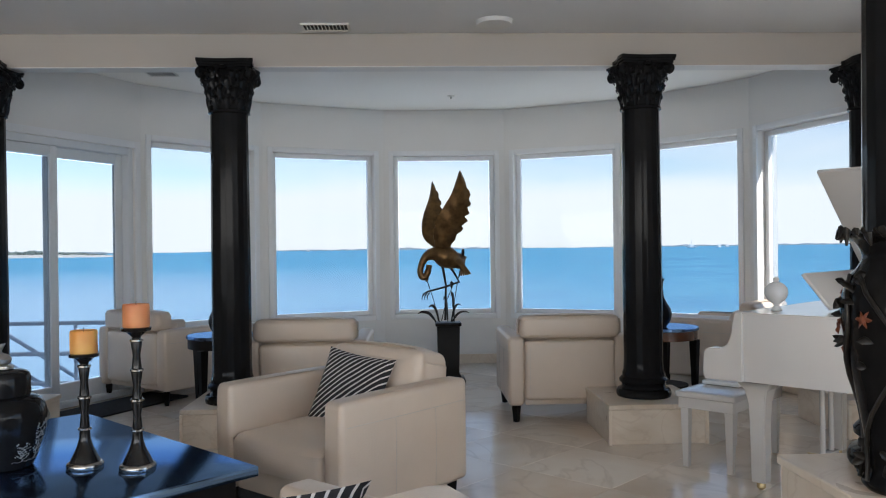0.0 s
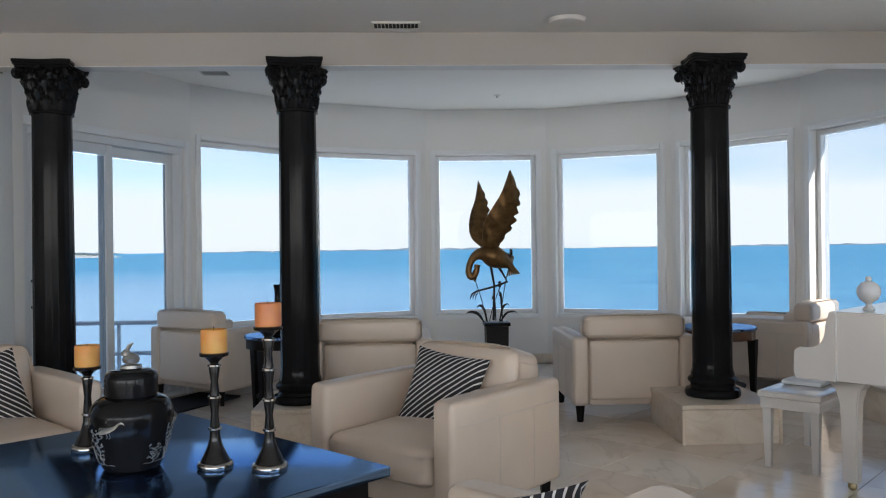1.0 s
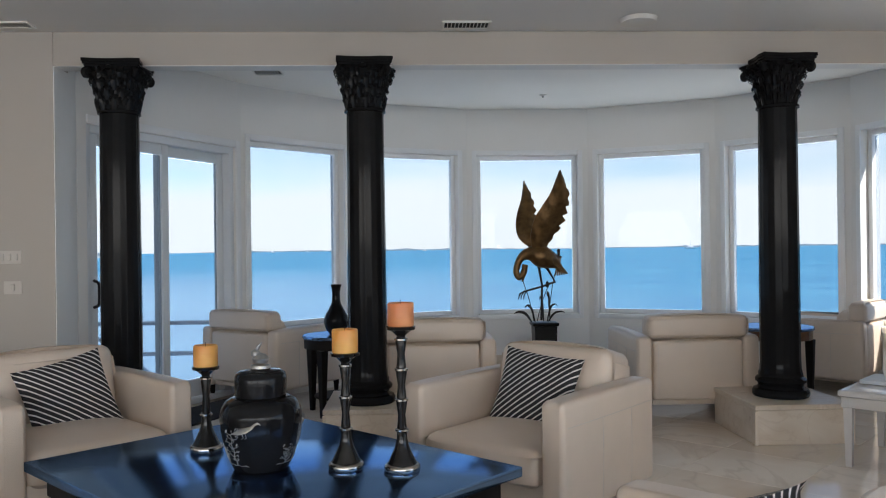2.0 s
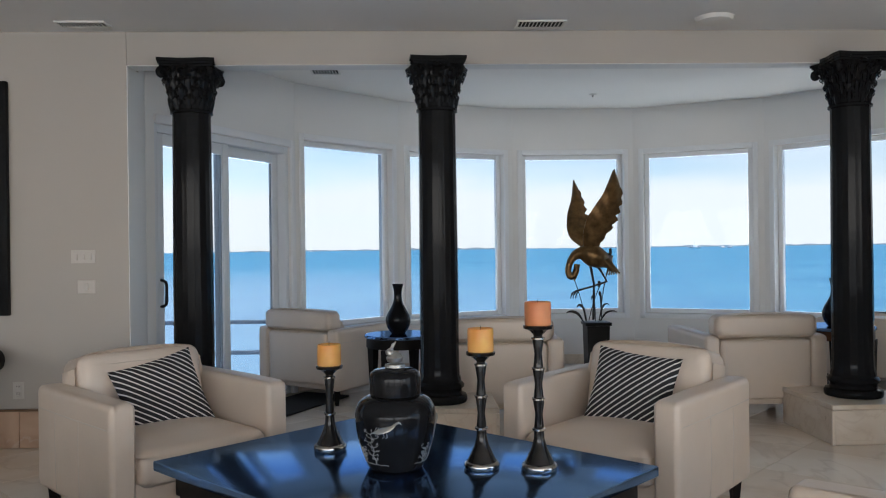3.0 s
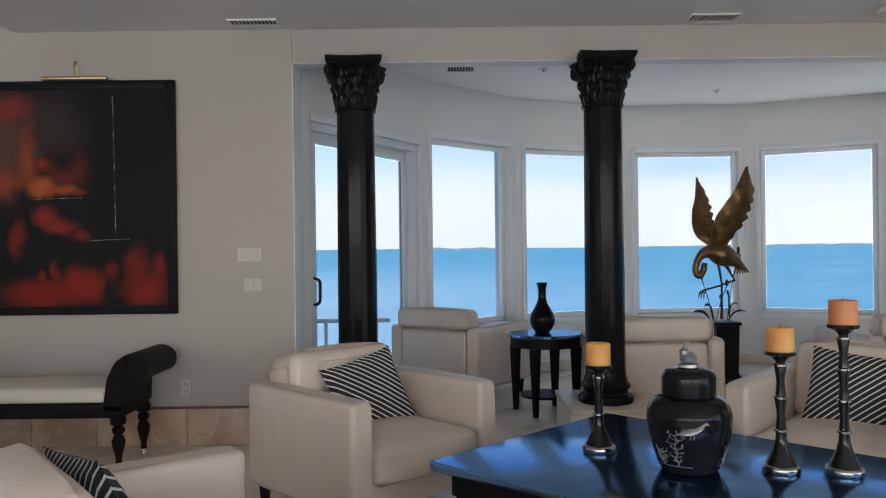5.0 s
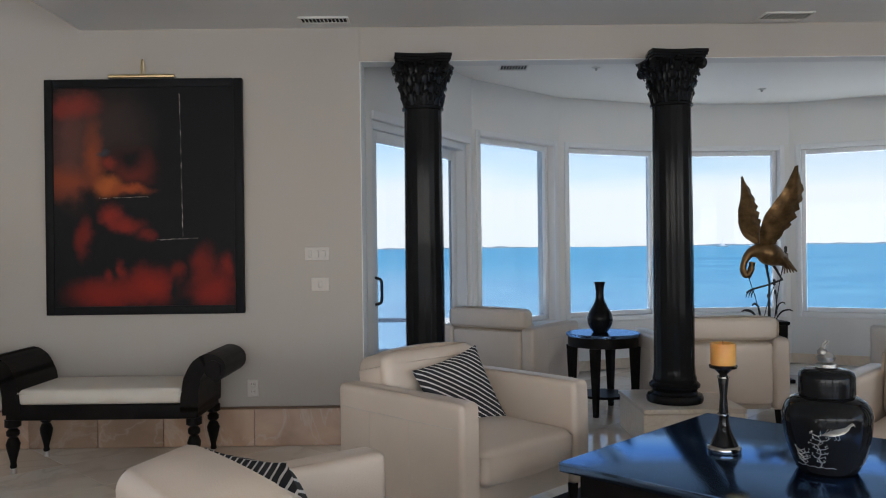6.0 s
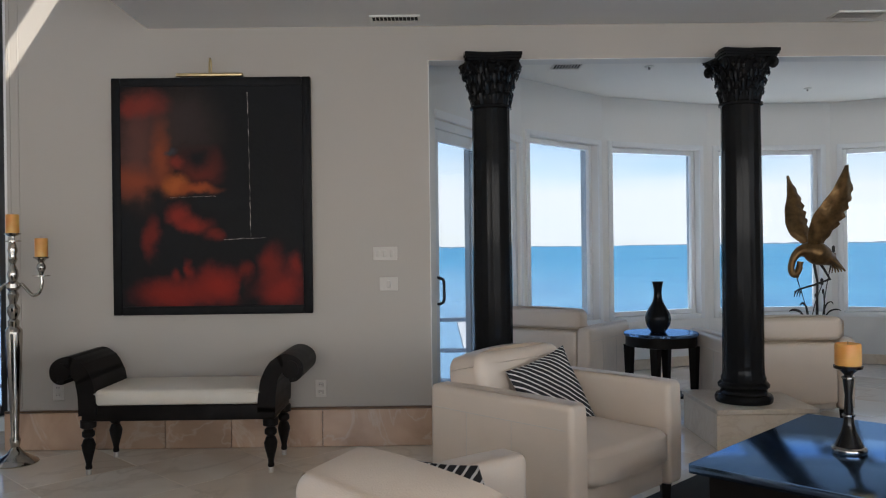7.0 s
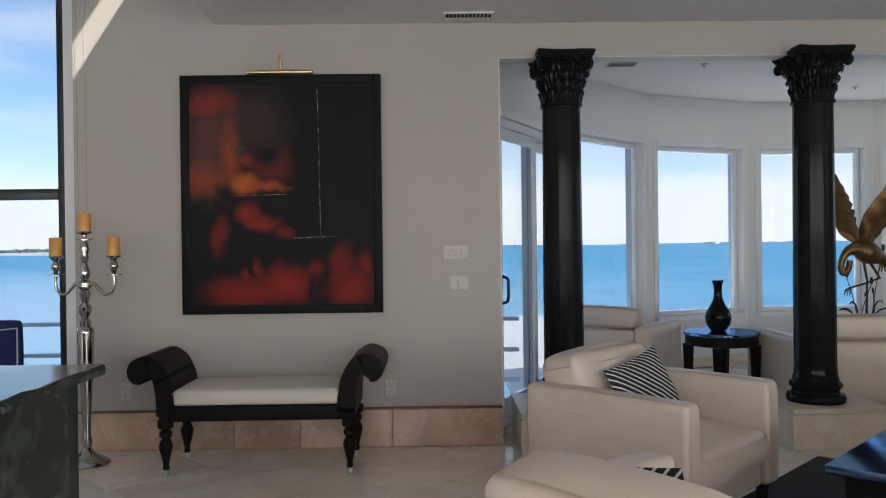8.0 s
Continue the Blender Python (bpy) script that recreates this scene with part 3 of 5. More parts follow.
# ---- painting ----
def painted(name, blobs):
    """Dark canvas with soft drifting clouds of colour."""
    m = bpy.data.materials.new(name)
    m.use_nodes = True
    n, l = m.node_tree.nodes, m.node_tree.links
    p = n["Principled BSDF"]
    p.inputs["Roughness"].default_value, p.inputs["Specular IOR Level"].default_value = 0.55, 0.15
    tc, nz, warp = n.new("ShaderNodeTexCoord"), n.new("ShaderNodeTexNoise"), n.new("ShaderNodeVectorMath")
    nz.inputs["Scale"].default_value, nz.inputs["Detail"].default_value, nz.inputs["Roughness"].default_value = 4.5, 10, 0.62
    warp.operation = "MULTIPLY_ADD"
    warp.inputs[1].default_value = (0.17, 0, 0.17)
    l.new(tc.outputs["Object"], nz.inputs["Vector"])
    l.new(nz.outputs["Color"], warp.inputs[0])
    l.new(tc.outputs["Object"], warp.inputs[2])
    last = None
    for u, v, ru, rv, color in blobs:
        mp, ln, mr, mx = n.new("ShaderNodeMapping"), n.new("ShaderNodeVectorMath"), n.new("ShaderNodeMapRange"), n.new("ShaderNodeMix")
        x, z = (u - 0.5) * 1.25 + 0.085, (0.5 - v) * 1.49 + 0.085
        mp.inputs["Scale"].default_value = (1 / (ru * 1.25), 0, 1 / (rv * 1.49))
        mp.inputs["Location"].default_value = (-x / (ru * 1.25), 0, -z / (rv * 1.49))
        ln.operation, mr.interpolation_type, mx.data_type = "LENGTH", "SMOOTHSTEP", "RGBA"
        mr.inputs[1].default_value, mr.inputs[2].default_value = 1.28, 0.12
        mx.inputs[7].default_value = (*[min(0.8, 1.1 * q) for q in color], 1)
        l.new(warp.outputs[0], mp.inputs[0])
        l.new(mp.outputs[0], ln.inputs[0])
        l.new(ln.outputs["Value"], mr.inputs[0])
        l.new(mr.outputs[0], mx.inputs[0])
        if last is None:
            mx.inputs[6].default_value = (0.006, 0.006, 0.007, 1)
        else:
            l.new(last.outputs[2], mx.inputs[6])
        last = mx
    l.new(last.outputs[2], p.inputs["Base Color"])
    b, fine = n.new("ShaderNodeBump"), n.new("ShaderNodeTexNoise")
    fine.inputs["Scale"].default_value = 45
    b.inputs["Strength"].default_value, b.inputs["Distance"].default_value = 0.3, 0.004
    l.new(tc.outputs["Object"], fine.inputs["Vector"])
    l.new(fine.outputs[0], b.inputs["Height"])
    l.new(b.outputs[0], p.inputs["Normal"])
    return m


DARK = (0.007, 0.007, 0.008)
CANVAS = painted("abstract_canvas", [
    (0.34, 0.20, 0.24, 0.18, (0.034, 0.022, 0.020)), (0.13, 0.28, 0.13, 0.26, (0.085, 0.035, 0.028)), (0.16, 0.11, 0.13, 0.07, (0.17, 0.026, 0.018)),
    (0.08, 0.12, 0.05, 0.06, (0.16, 0.022, 0.016)), (0.12, 0.44, 0.13, 0.09, (0.20, 0.042, 0.018)), (0.245, 0.34, 0.055, 0.17, (0.20, 0.045, 0.018)),
    (0.44, 0.37, 0.125, 0.095, (0.15, 0.020, 0.012)), (0.43, 0.335, 0.115, 0.085, DARK), (0.32, 0.355, 0.045, 0.038, (0.17, 0.022, 0.014)),
    (0.30, 0.305, 0.04, 0.018, (0.035, 0.042, 0.050)), (0.31, 0.455, 0.075, 0.045, (0.34, 0.085, 0.018)), (0.42, 0.475, 0.13, 0.026, (0.27, 0.055, 0.014)),
    (0.215, 0.505, 0.065, 0.06, DARK), (0.42, 0.53, 0.30, 0.030, DARK), (0.33, 0.575, 0.075, 0.055, (0.20, 0.018, 0.011)), (0.41, 0.615, 0.10, 0.045, (0.20, 0.017, 0.010)),
    (0.51, 0.665, 0.055, 0.03, (0.12, 0.012, 0.008)), (0.19, 0.67, 0.045, 0.10, (0.13, 0.013, 0.009)), (0.30, 0.915, 0.22, 0.075, (0.18, 0.013, 0.008)),
    (0.52, 0.885, 0.15, 0.095, (0.21, 0.014, 0.008)), (0.84, 0.90, 0.13, 0.10, (0.19, 0.014, 0.009)), (0.80, 0.79, 0.075, 0.09, (0.14, 0.012, 0.008)),
    (0.91, 0.79, 0.04, 0.06, (0.16, 0.013, 0.009)), (0.66, 0.82, 0.05, 0.05, (0.12, 0.011, 0.007)), (0.38, 0.81, 0.028, 0.05, (0.15, 0.012, 0.008)),
    (0.305, 0.835, 0.03, 0.045, (0.13, 0.011, 0.008)), (0.655, 0.90, 0.03, 0.08, DARK)])
FRAMEBLACK = material("black_frame", (0.012, 0.012, 0.013), 0.5, grain=0.3, scale=14, spec=0.1)
CHALK = material("pale_paint_stroke", (0.55, 0.48, 0.42), 0.6, grain=0.4, scale=60)
BRASS = material("aged_brass", (0.62, 0.48, 0.26), 0.3, 1.0, grain=0.2, scale=20)
pic = thing("painting", "large abstract canvas in black and glowing red, black frame", "painting", pose(-4.54, 5.248, 1.603))
part("canvas", box(1.16, 0.018, 1.40, (0, -0.004, 0), 0.003, 1), CANVAS, pic)
bm = bmesh.new()
for s_ in (-1, 1):
    box(0.055, 0.042, 1.50, (s_ * 0.601, 0, 0), 0.006, bm=bm)
    box(1.146, 0.042, 0.055, (0, 0, s_ * 0.7225), 0.006, bm=bm)
part("frame", bm, FRAMEBLACK, pic)
r = random.Random(4)


def stroke(u0, v0, u1, v1, n, w):
    pts = []
    for i in range(n + 1):
        t = i / n
        pts.append(((u0 + (u1 - u0) * t - 0.5) * 1.25 + r.uniform(-w, w) * 0.6, -0.0135, (0.5 - v0 - (v1 - v0) * t) * 1.49 + r.uniform(-w, w) * 0.6))
    return tube(pts, [w * max(0.08, r.uniform(-0.5, 1.0)) for _ in pts], 5, None, 0.4)


part("paint_stroke", stroke(0.685, 0.06, 0.695, 0.68, 40, 0.0035), CHALK, pic)
part("paint_stroke", stroke(0.56, 0.685, 0.77, 0.68, 16, 0.0028), CHALK, pic)
part("paint_stroke", stroke(0.27, 0.505, 0.52, 0.50, 16, 0.0022), CHALK, pic)
lamp = part("picture_lamp", box(0.42, 0.03, 0.022, (0, -0.035, 0.762), 0.008, 2), BRASS, pic, "slim brass picture lamp over the frame")
part("arm", tube(spline([(0.0, 0.01, 0.74), (0.0, 0.005, 0.84), (0.0, -0.015, 0.872), (0.0, -0.033, 0.84), (0.0, -0.035, 0.775)], 5), 0.005, 8), BRASS, lamp)

# ---- bench ----
LINEN = material("cream_linen", (0.70, 0.64, 0.55), 0.8, grain=0.06, scale=8, bump=0.3, bump_scale=300)
NICKEL = material("brushed_metal_cap", (0.6, 0.58, 0.55), 0.3, 1.0, grain=0.1)
bench = thing("bench", "black carved bench with scrolled arms and a cream cushion", "bench", pose(-4.585, 4.88, 0) @ Matrix.Diagonal((0.96, 1, 1.035, 1)))
part("seat_rail", box(1.13, 0.44, 0.085, (0, 0, 0.337), 0.012, 3), DARKWOOD, bench)
for s_ in (-1, 1):
    # the side rises, leans out and curls over
    path = spline([(0.52, 0.33), (0.525, 0.43), (0.545, 0.525), (0.59, 0.59), (0.645, 0.61), (0.695, 0.585), (0.69, 0.54), (0.655, 0.535)], 5)
    arm = bmesh.new()
    wide = [0.052, 0.050, 0.046, 0.042, 0.040, 0.040, 0.036, 0.026]
    n = len(path)
    left, right = [], []
    for i, p_ in enumerate(path):
        d = (path[min(i + 1, n - 1)] - path[max(i - 1, 0)]).normalized()
        k = min(int(i / 5), 7)
        w = wide[k]
        left.append((p_.x - d.y * w, p_.y + d.x * w))
        right.append((p_.x + d.y * w, p_.y - d.x * w))
    for (a0, a1), (b0, b1) in zip(zip(left, left[1:]), zip(right, right[1:])):
        quad = [a0, a1, b1, b0]
        f = [arm.verts.new((s_ * x, -0.235, z)) for x, z in quad]
        g = [arm.verts.new((s_ * x, 0.235, z)) for x, z in quad]
        arm.faces.new(f)
        arm.faces.new(g[::-1])
        for i in range(4):
            arm.faces.new((f[i], g[i], g[(i + 1) % 4], f[(i + 1) % 4]))
    bmesh.ops.remove_doubles(arm, verts=arm.verts[:], dist=0.0005)
    arm = part("scroll_arm", arm, DARKWOOD, bench)
    part("roll", tube([(s_ * 0.665, -0.25, 0.568), (s_ * 0.665, 0.25, 0.568)], 0.048, 20), DARKWOOD, arm)
    for y in (-0.19, 0.19):
        leg = part("leg", lathe([(0.014, 0.03), (0.020, 0.04), (0.016, 0.06), (0.020, 0.08), (0.036, 0.14), (0.040, 0.165), (0.028, 0.195), (0.020, 0.20), (0.036, 0.215), (0.036, 0.235), (0.022, 0.25), (0.045, 0.262), (0.045, 0.30)], 20, at=(s_ * 0.535, y, 0)), DARKWOOD, bench)
        part("ferrule", lathe([(0.012, 0), (0.016, 0.004), (0.016, 0.032)], 14, at=(s_ * 0.535, y, 0)), NICKEL, leg)
cush = part("seat_cushion", box(0.96, 0.465, 0.085, (0, -0.005, 0.424), 0.024, 4, puff=0.018), LINEN, bench, "cream linen box cushion")
part("piping", box(0.966, 0.472, 0.006, (0, -0.005, 0.447), 0.003, 1), LINEN, cush)

# ---- candles ----
WAX = bpy.data.materials.new("amber_wax")
WAX.use_nodes = True
wp = WAX.node_tree.nodes["Principled BSDF"]
wp.inputs["Base Color"].default_value = (0.62, 0.36, 0.13, 1)
wp.inputs["Roughness"].default_value = 0.45
wp.inputs["Subsurface Weight"].default_value = 0.4
wp.inputs["Subsurface Radius"].default_value = (0.03, 0.012, 0.004)
tcw, nw, rw = WAX.node_tree.nodes.new("ShaderNodeTexCoord"), WAX.node_tree.nodes.new("ShaderNodeTexNoise"), WAX.node_tree.nodes.new("ShaderNodeValToRGB")
nw.inputs["Scale"].default_value = 9
rw.color_ramp.elements[0].color, rw.color_ramp.elements[1].color = (0.60, 0.23, 0.04, 1), (0.74, 0.43, 0.13, 1)
rw.color_ramp.elements[0].position, rw.color_ramp.elements[1].position = 0.3, 0.7
WAX.node_tree.links.new(tcw.outputs["Object"], nw.inputs["Vector"])
WAX.node_tree.links.new(nw.outputs[0], rw.inputs[0])
WAX.node_tree.links.new(rw.outputs[0], wp.inputs["Base Color"])
RUSTWAX = WAX.copy()
RUSTWAX.name = "rust_wax"
for el, c in zip([x for x in RUSTWAX.node_tree.nodes if x.type == "VALTORGB"][0].color_ramp.elements, ((0.50, 0.16, 0.06, 1), (0.64, 0.27, 0.11, 1))):
    el.color = c
WICK = material("black_wick", (0.02, 0.02, 0.02), 0.9, grain=0.2)
SILVER = material("polished_nickel", (0.44, 0.41, 0.37), 0.15, 1.0, grain=0.12, scale=25)
GUNMETAL = material("dark_nickel", (0.012, 0.011, 0.0105), 0.07, 0.0, grain=0.25, scale=18, spec=0.28)


def candle(x, y, z, radius, h, label, mat=None):
    c = thing("candle", label, "candle", pose(x, y, z), "pillar candles")
    part("wax", lathe([(radius * 0.97, 0), (radius, 0.004), (radius, h - 0.006), (radius * 0.95, h), (radius * 0.8, h - 0.004), (radius * 0.3, h - 0.008)], 28), mat or WAX, c)
    part("wick", lathe([(0.0012, h - 0.008), (0.001, h + 0.01)], 5), WICK, c)


def candlestick(x, y, h, knots, mat=None):
    c = thing("candlestick", "dark polished metal candlestick with silver rings on the table", "candlestick", pose(x, y, 0.502), "candlesticks on the table")
    foot = part("foot", lathe([(0.058, 0), (0.0605, 0.004), (0.0605, 0.016), (0.056, 0.022), (0.050, 0.024)], 36), SILVER, c, "bright silver rim")
    prof = [(0.050, 0.024), (0.040, 0.045), (0.026, 0.075), (0.018, 0.105), (0.0165, 0.135)]
    z0, z1 = 0.135, h - 0.045
    step = (z1 - z0) / knots
    for k in range(knots):
        a = z0 + k * step
        prof += [(0.0165, a + 0.008), (0.0125, a + step * 0.5), (0.019, a + step - 0.008)]
    prof += [(0.014, h - 0.035), (0.02, h - 0.028), (0.03, h - 0.018)]
    part("stem", lathe(prof, 28), GUNMETAL, c)
    for k in range(knots + 1):
        part("ring", lathe([(0.017, -0.006), (0.0225, -0.003), (0.0225, 0.003), (0.017, 0.006)], 24, at=(0, 0, z0 + k * step)), SILVER, c)
    part("drip_pan", lathe([(0.018, h - 0.03), (0.034, h - 0.016), (0.048, h - 0.012), (0.050, h - 0.002), (0.044, h)], 32), GUNMETAL, c)
    candle(x, y, 0.502 + h + 0.0005, 0.0445, 0.078, "square topped amber pillar candle on a candlestick" if mat is None else "rust coloured pillar candle on the tallest candlestick", mat)


candlestick(-1.637, 3.055, 0.315, 1)
candlestick(-1.093, 2.765, 0.395, 2)
candlestick(-0.902, 2.73, 0.485, 3, RUSTWAX)

# ---- jar ----
CERAMIC = material("black_glazed_ceramic", (0.011, 0.011, 0.012), 0.06, grain=0.3, scale=6, spec=0.14)
PEWTER = material("silver_inlay", (0.46, 0.45, 0.42), 0.35, 0.85, grain=0.3, scale=40)
JX, JY = -1.385, 2.80
jar = thing("ginger_jar", "black glazed lidded jar with silver relief on the table", "jar", pose(JX, JY, 0.502) @ Matrix.Diagonal((0.99, 0.99, 0.955, 1)))
JAR = [(0.085, 0), (0.095, 0.008), (0.112, 0.05), (0.130, 0.11), (0.1385, 0.165), (0.138, 0.205), (0.124, 0.238), (0.101, 0.255), (0.086, 0.260), (0.080, 0.266)]
part("body", lathe([tuple(p)[:2] for p in [(v.x, v.y) for v in spline([(a, b, 0) for a, b in JAR], 4)]], 56), CERAMIC, jar)
lid = part("lid", lathe([(0.087, 0.2615), (0.0885, 0.268), (0.0885, 0.325), (0.084, 0.340), (0.070, 0.350), (0.03, 0.3555)], 48), CERAMIC, jar)
fin = lathe([(0.012, 0.362), (0.036, 0.366), (0.034, 0.376), (0.02, 0.38)], 16)
fin = lathe([(0.004, 0.376), (0.026, 0.386), (0.030, 0.40), (0.020, 0.414), (0.006, 0.42)], 14, fin)
fin = lathe([(0.003, 0.405), (0.015, 0.412), (0.016, 0.424), (0.005, 0.434)], 12, fin, (-0.016, -0.004, 0))
for s_ in (-1, 1):
    fin = tube([(-0.012, s_ * 0.006, 0.428), (-0.006, s_ * 0.009, 0.445), (0.004, s_ * 0.010, 0.456)], [0.005, 0.006, 0.002], 7, fin)
part("finial", fin, PEWTER, lid, "small silver animal knob", pose(0, 0, -0.008))


def on_jar(a, z, lift=0.001):
    for (r0, z0), (r1, z1) in zip(JAR, JAR[1:]):
        if z0 <= z <= z1:
            q = r0 + (r1 - r0) * (z - z0) / (z1 - z0) + lift
            return (q * math.cos(a), q * math.sin(a), z)
    return (0.08 * math.cos(a), 0.08 * math.sin(a), z)


r = random.Random(7)


def bird_relief(t0):
    """A plump bird with a stretched neck, tail and two thin feet, laid on the jar's shoulder."""
    run = [(0.46, 0.150), (0.38, 0.155), (0.28, 0.160), (0.16, 0.166), (0.04, 0.170), (-0.06, 0.176), (-0.13, 0.186), (-0.19, 0.190)]
    bm = tube([on_jar(t0 - a, z, 0.0005) for a, z in run], [0.003, 0.009, 0.015, 0.018, 0.016, 0.011, 0.007, 0.008], 8, None, 0.28)
    bm = tube([on_jar(t0 + 0.19 + d, 0.190 + e, 0.001) for d, e in ((0, 0), (0.05, -0.004), (0.08, -0.009))], [0.004, 0.002, 0.0008], 5, bm)
    for a in (0.10, 0.18):
        bm = tube([on_jar(t0 - a, 0.152, 0.001), on_jar(t0 - a + 0.03, 0.138, 0.001), on_jar(t0 - a - 0.02, 0.134, 0.001)], 0.0012, 5, bm)
    for k in range(5):
        bm = tube([on_jar(t0 - 0.08 - 0.06 * k, 0.172, 0.004), on_jar(t0 - 0.14 - 0.06 * k, 0.160, 0.004)], [0.0035, 0.0012], 5, bm, 0.5)
    return bm


def branch_relief(t0, h):
    """A crooked stem with twigs and buds climbing from a ground line."""
    stem = [(t0 + 0.05 * math.sin(2.3 * i), 0.034 + h * i / 7) for i in range(8)]
    bm = tube([on_jar(a, z, 0.0008) for a, z in stem], [0.0026 - 0.0002 * i for i in range(8)], 6)
    for i, (a, z) in enumerate(stem[1:]):
        for s_ in (-1, 1):
            d = s_ * r.uniform(0.10, 0.22)
            bm = tube([on_jar(a, z, 0.001), on_jar(a + d * 0.6, z + 0.004, 0.001), on_jar(a + d, z + r.uniform(0.004, 0.014), 0.001)], [0.0016, 0.0014, 0.0008], 5, bm)
            for _ in range(2):
                q = Vector(on_jar(a + d * r.uniform(0.5, 1.1), z + r.uniform(0.0, 0.014), 0.001))
                bm = tube([q, q + Vector((0, 0, 0.004)), q + Vector((0, 0, 0.008))], [0.001, 0.0034, 0.001], 6, bm, 0.5)
    return tube([on_jar(t0 - 0.30 + 0.09 * i, 0.033 + 0.002 * math.sin(2.1 * i)) for i in range(9)], 0.0012, 5, bm)


for turn in (-96, 24, 144):
    part("bird_relief", bird_relief(radians(turn)), PEWTER, jar, "silver bird in relief")
    part("branch_relief", branch_relief(radians(turn - 30), 0.11), PEWTER, jar, "silver branch in relief")
    part("flower_relief", branch_relief(radians(turn + 62), 0.05), PEWTER, jar, "silver flower in relief")


# ---- pillows ----
def pillow(m, size, label):
    n = 14
    b = bmesh.new()
    grid = {}
    for side in (-1, 1):
        for i in range(n + 1):
            for j in range(n + 1):
                u, v = 2 * i / n - 1, 2 * j / n - 1
                edge = max(abs(u), abs(v)) == 1
                if edge and side == 1:
                    grid[side, i, j] = grid[-1, i, j]
                    continue
                pinch = 1 - 0.07 * (1 - v * v) * abs(u) ** 3, 1 - 0.07 * (1 - u * u) * abs(v) ** 3
                puff = ((1 - u * u) * (1 - v * v)) ** 0.42
                crease = 0.006 * noise.noise((u * 2.2, v * 2.2, side * 3.0))
                grid[side, i, j] = b.verts.new((u * size / 2 * pinch[0], side * (0.05 * puff + crease * puff), v * size / 2 * pinch[1]))
        for i in range(n):
            for j in range(n):
                b.faces.new([grid[side, i, j], grid[side, i + 1, j], grid[side, i + 1, j + 1], grid[side, i, j + 1]])
    p = thing("pillow", label, "pillow", m, "striped pillows")
    part("cover", b, CLOTH, p)
    return p


P_LABEL = "black and white striped pillow leaning in an armchair"
pillow(pose(-0.305, 3.85, 0, 0, 0, -42) @ pose(0.0, 0.04, 0.538, -24, 6, 6) @ pose(0, 0, 0, 0, 0, 180), 0.42, P_LABEL)
pillow(pose(-2.555, 4.01, 0, 0, 0, 44) @ pose(0.02, 0.03, 0.525, -23, -12, -4), 0.42, P_LABEL)
pillow(pose(-2.955, 2.18, 0, 0, 0, 129) @ pose(0.13, 0.075, 0.545, -24, 5, 4), 0.42, P_LABEL)
pillow(pose(-0.27, 1.62, 0, 0, 0, -135) @ pose(0.03, 0.02, 0.585, -24, -6, -4), 0.42, P_LABEL)


# ---- side tables and vases ----
def side_table(x, y, radius, apron_mat, label):
    t = thing("side_table", label, "side table", pose(x, y, 0), "round side tables")
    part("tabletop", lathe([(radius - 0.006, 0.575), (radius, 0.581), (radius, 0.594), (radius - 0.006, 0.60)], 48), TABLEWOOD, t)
    part("apron", lathe([(radius - 0.03, 0.50), (radius - 0.012, 0.503), (radius - 0.012, 0.574)], 48), apron_mat, t)
    part("shelf", lathe([(radius - 0.09, 0.12), (radius - 0.085, 0.13), (radius - 0.085, 0.14)], 40), DARKWOOD, t)
    for k in range(4):
        a = math.pi / 4 + k * math.pi / 2 + 0.35
        q = radius - 0.035
        part("leg", lathe([(0.022, 0), (0.044, 0.50)], 4, at=(q * math.cos(a), q * math.sin(a), 0)), DARKWOOD, t)
    return t


WALNUT = material("walnut_veneer", (0.16, 0.06, 0.025), 0.25, grain=0.5, scale=10, coat=0.4)
side_table(-1.435, 6.19, 0.275, DARKWOOD, "round black side table with a lower shelf")
side_table(2.02, 6.28, 0.29, WALNUT, "round side table with a walnut apron and black legs")
VASE = [(0.052, 0), (0.058, 0.008), (0.085, 0.05), (0.096, 0.095), (0.088, 0.14), (0.060, 0.19), (0.036, 0.24), (0.030, 0.29), (0.033, 0.34), (0.043, 0.375), (0.038, 0.376), (0.026, 0.34)]
for x, y in ((-1.452, 6.205), (1.995, 6.24)):
    solid("vase", lathe([(v.x, v.y) for v in spline([(a, b, 0) for a, b in VASE], 4)], 40), CERAMIC, "black glazed bottle vase on a round side table", "vase", m=pose(x, y, 0.6005), group="black bottle vases")

# ---- bird statue on its pedestal ----
BRONZE = material("gilt_bronze", (0.22, 0.125, 0.05), 0.38, 0.8, grain=0.55, scale=16, bump=0.25, bump_scale=40)
IRON = material("dark_iron", (0.035, 0.03, 0.026), 0.45, 0.6, grain=0.3)
PLANTER = material("black_wood_pedestal", (0.010, 0.008, 0.007), 0.34, grain=0.4, scale=9, spec=0.10)
BX, BY = 0.34, 7.42
stand = thing("planter_pedestal", "square black tapered pedestal under the bird statue", "pedestal", pose(BX + 0.02, BY, 0))
tap = lathe([(0.155, 0.0), (0.158, 0.06), (0.135, 0.09), (0.148, 0.52)], 4)
bmesh.ops.rotate(tap, matrix=Matrix.Rotation(radians(45), 3, "Z"), verts=tap.verts)
part("body", tap, PLANTER, stand)
part("top", box(0.24, 0.24, 0.03, (0, 0, 0.537), 0.005), PLANTER, stand)
part("plinth", box(0.30, 0.30, 0.035, (0, 0, 0.018), 0.006), PLANTER, stand)


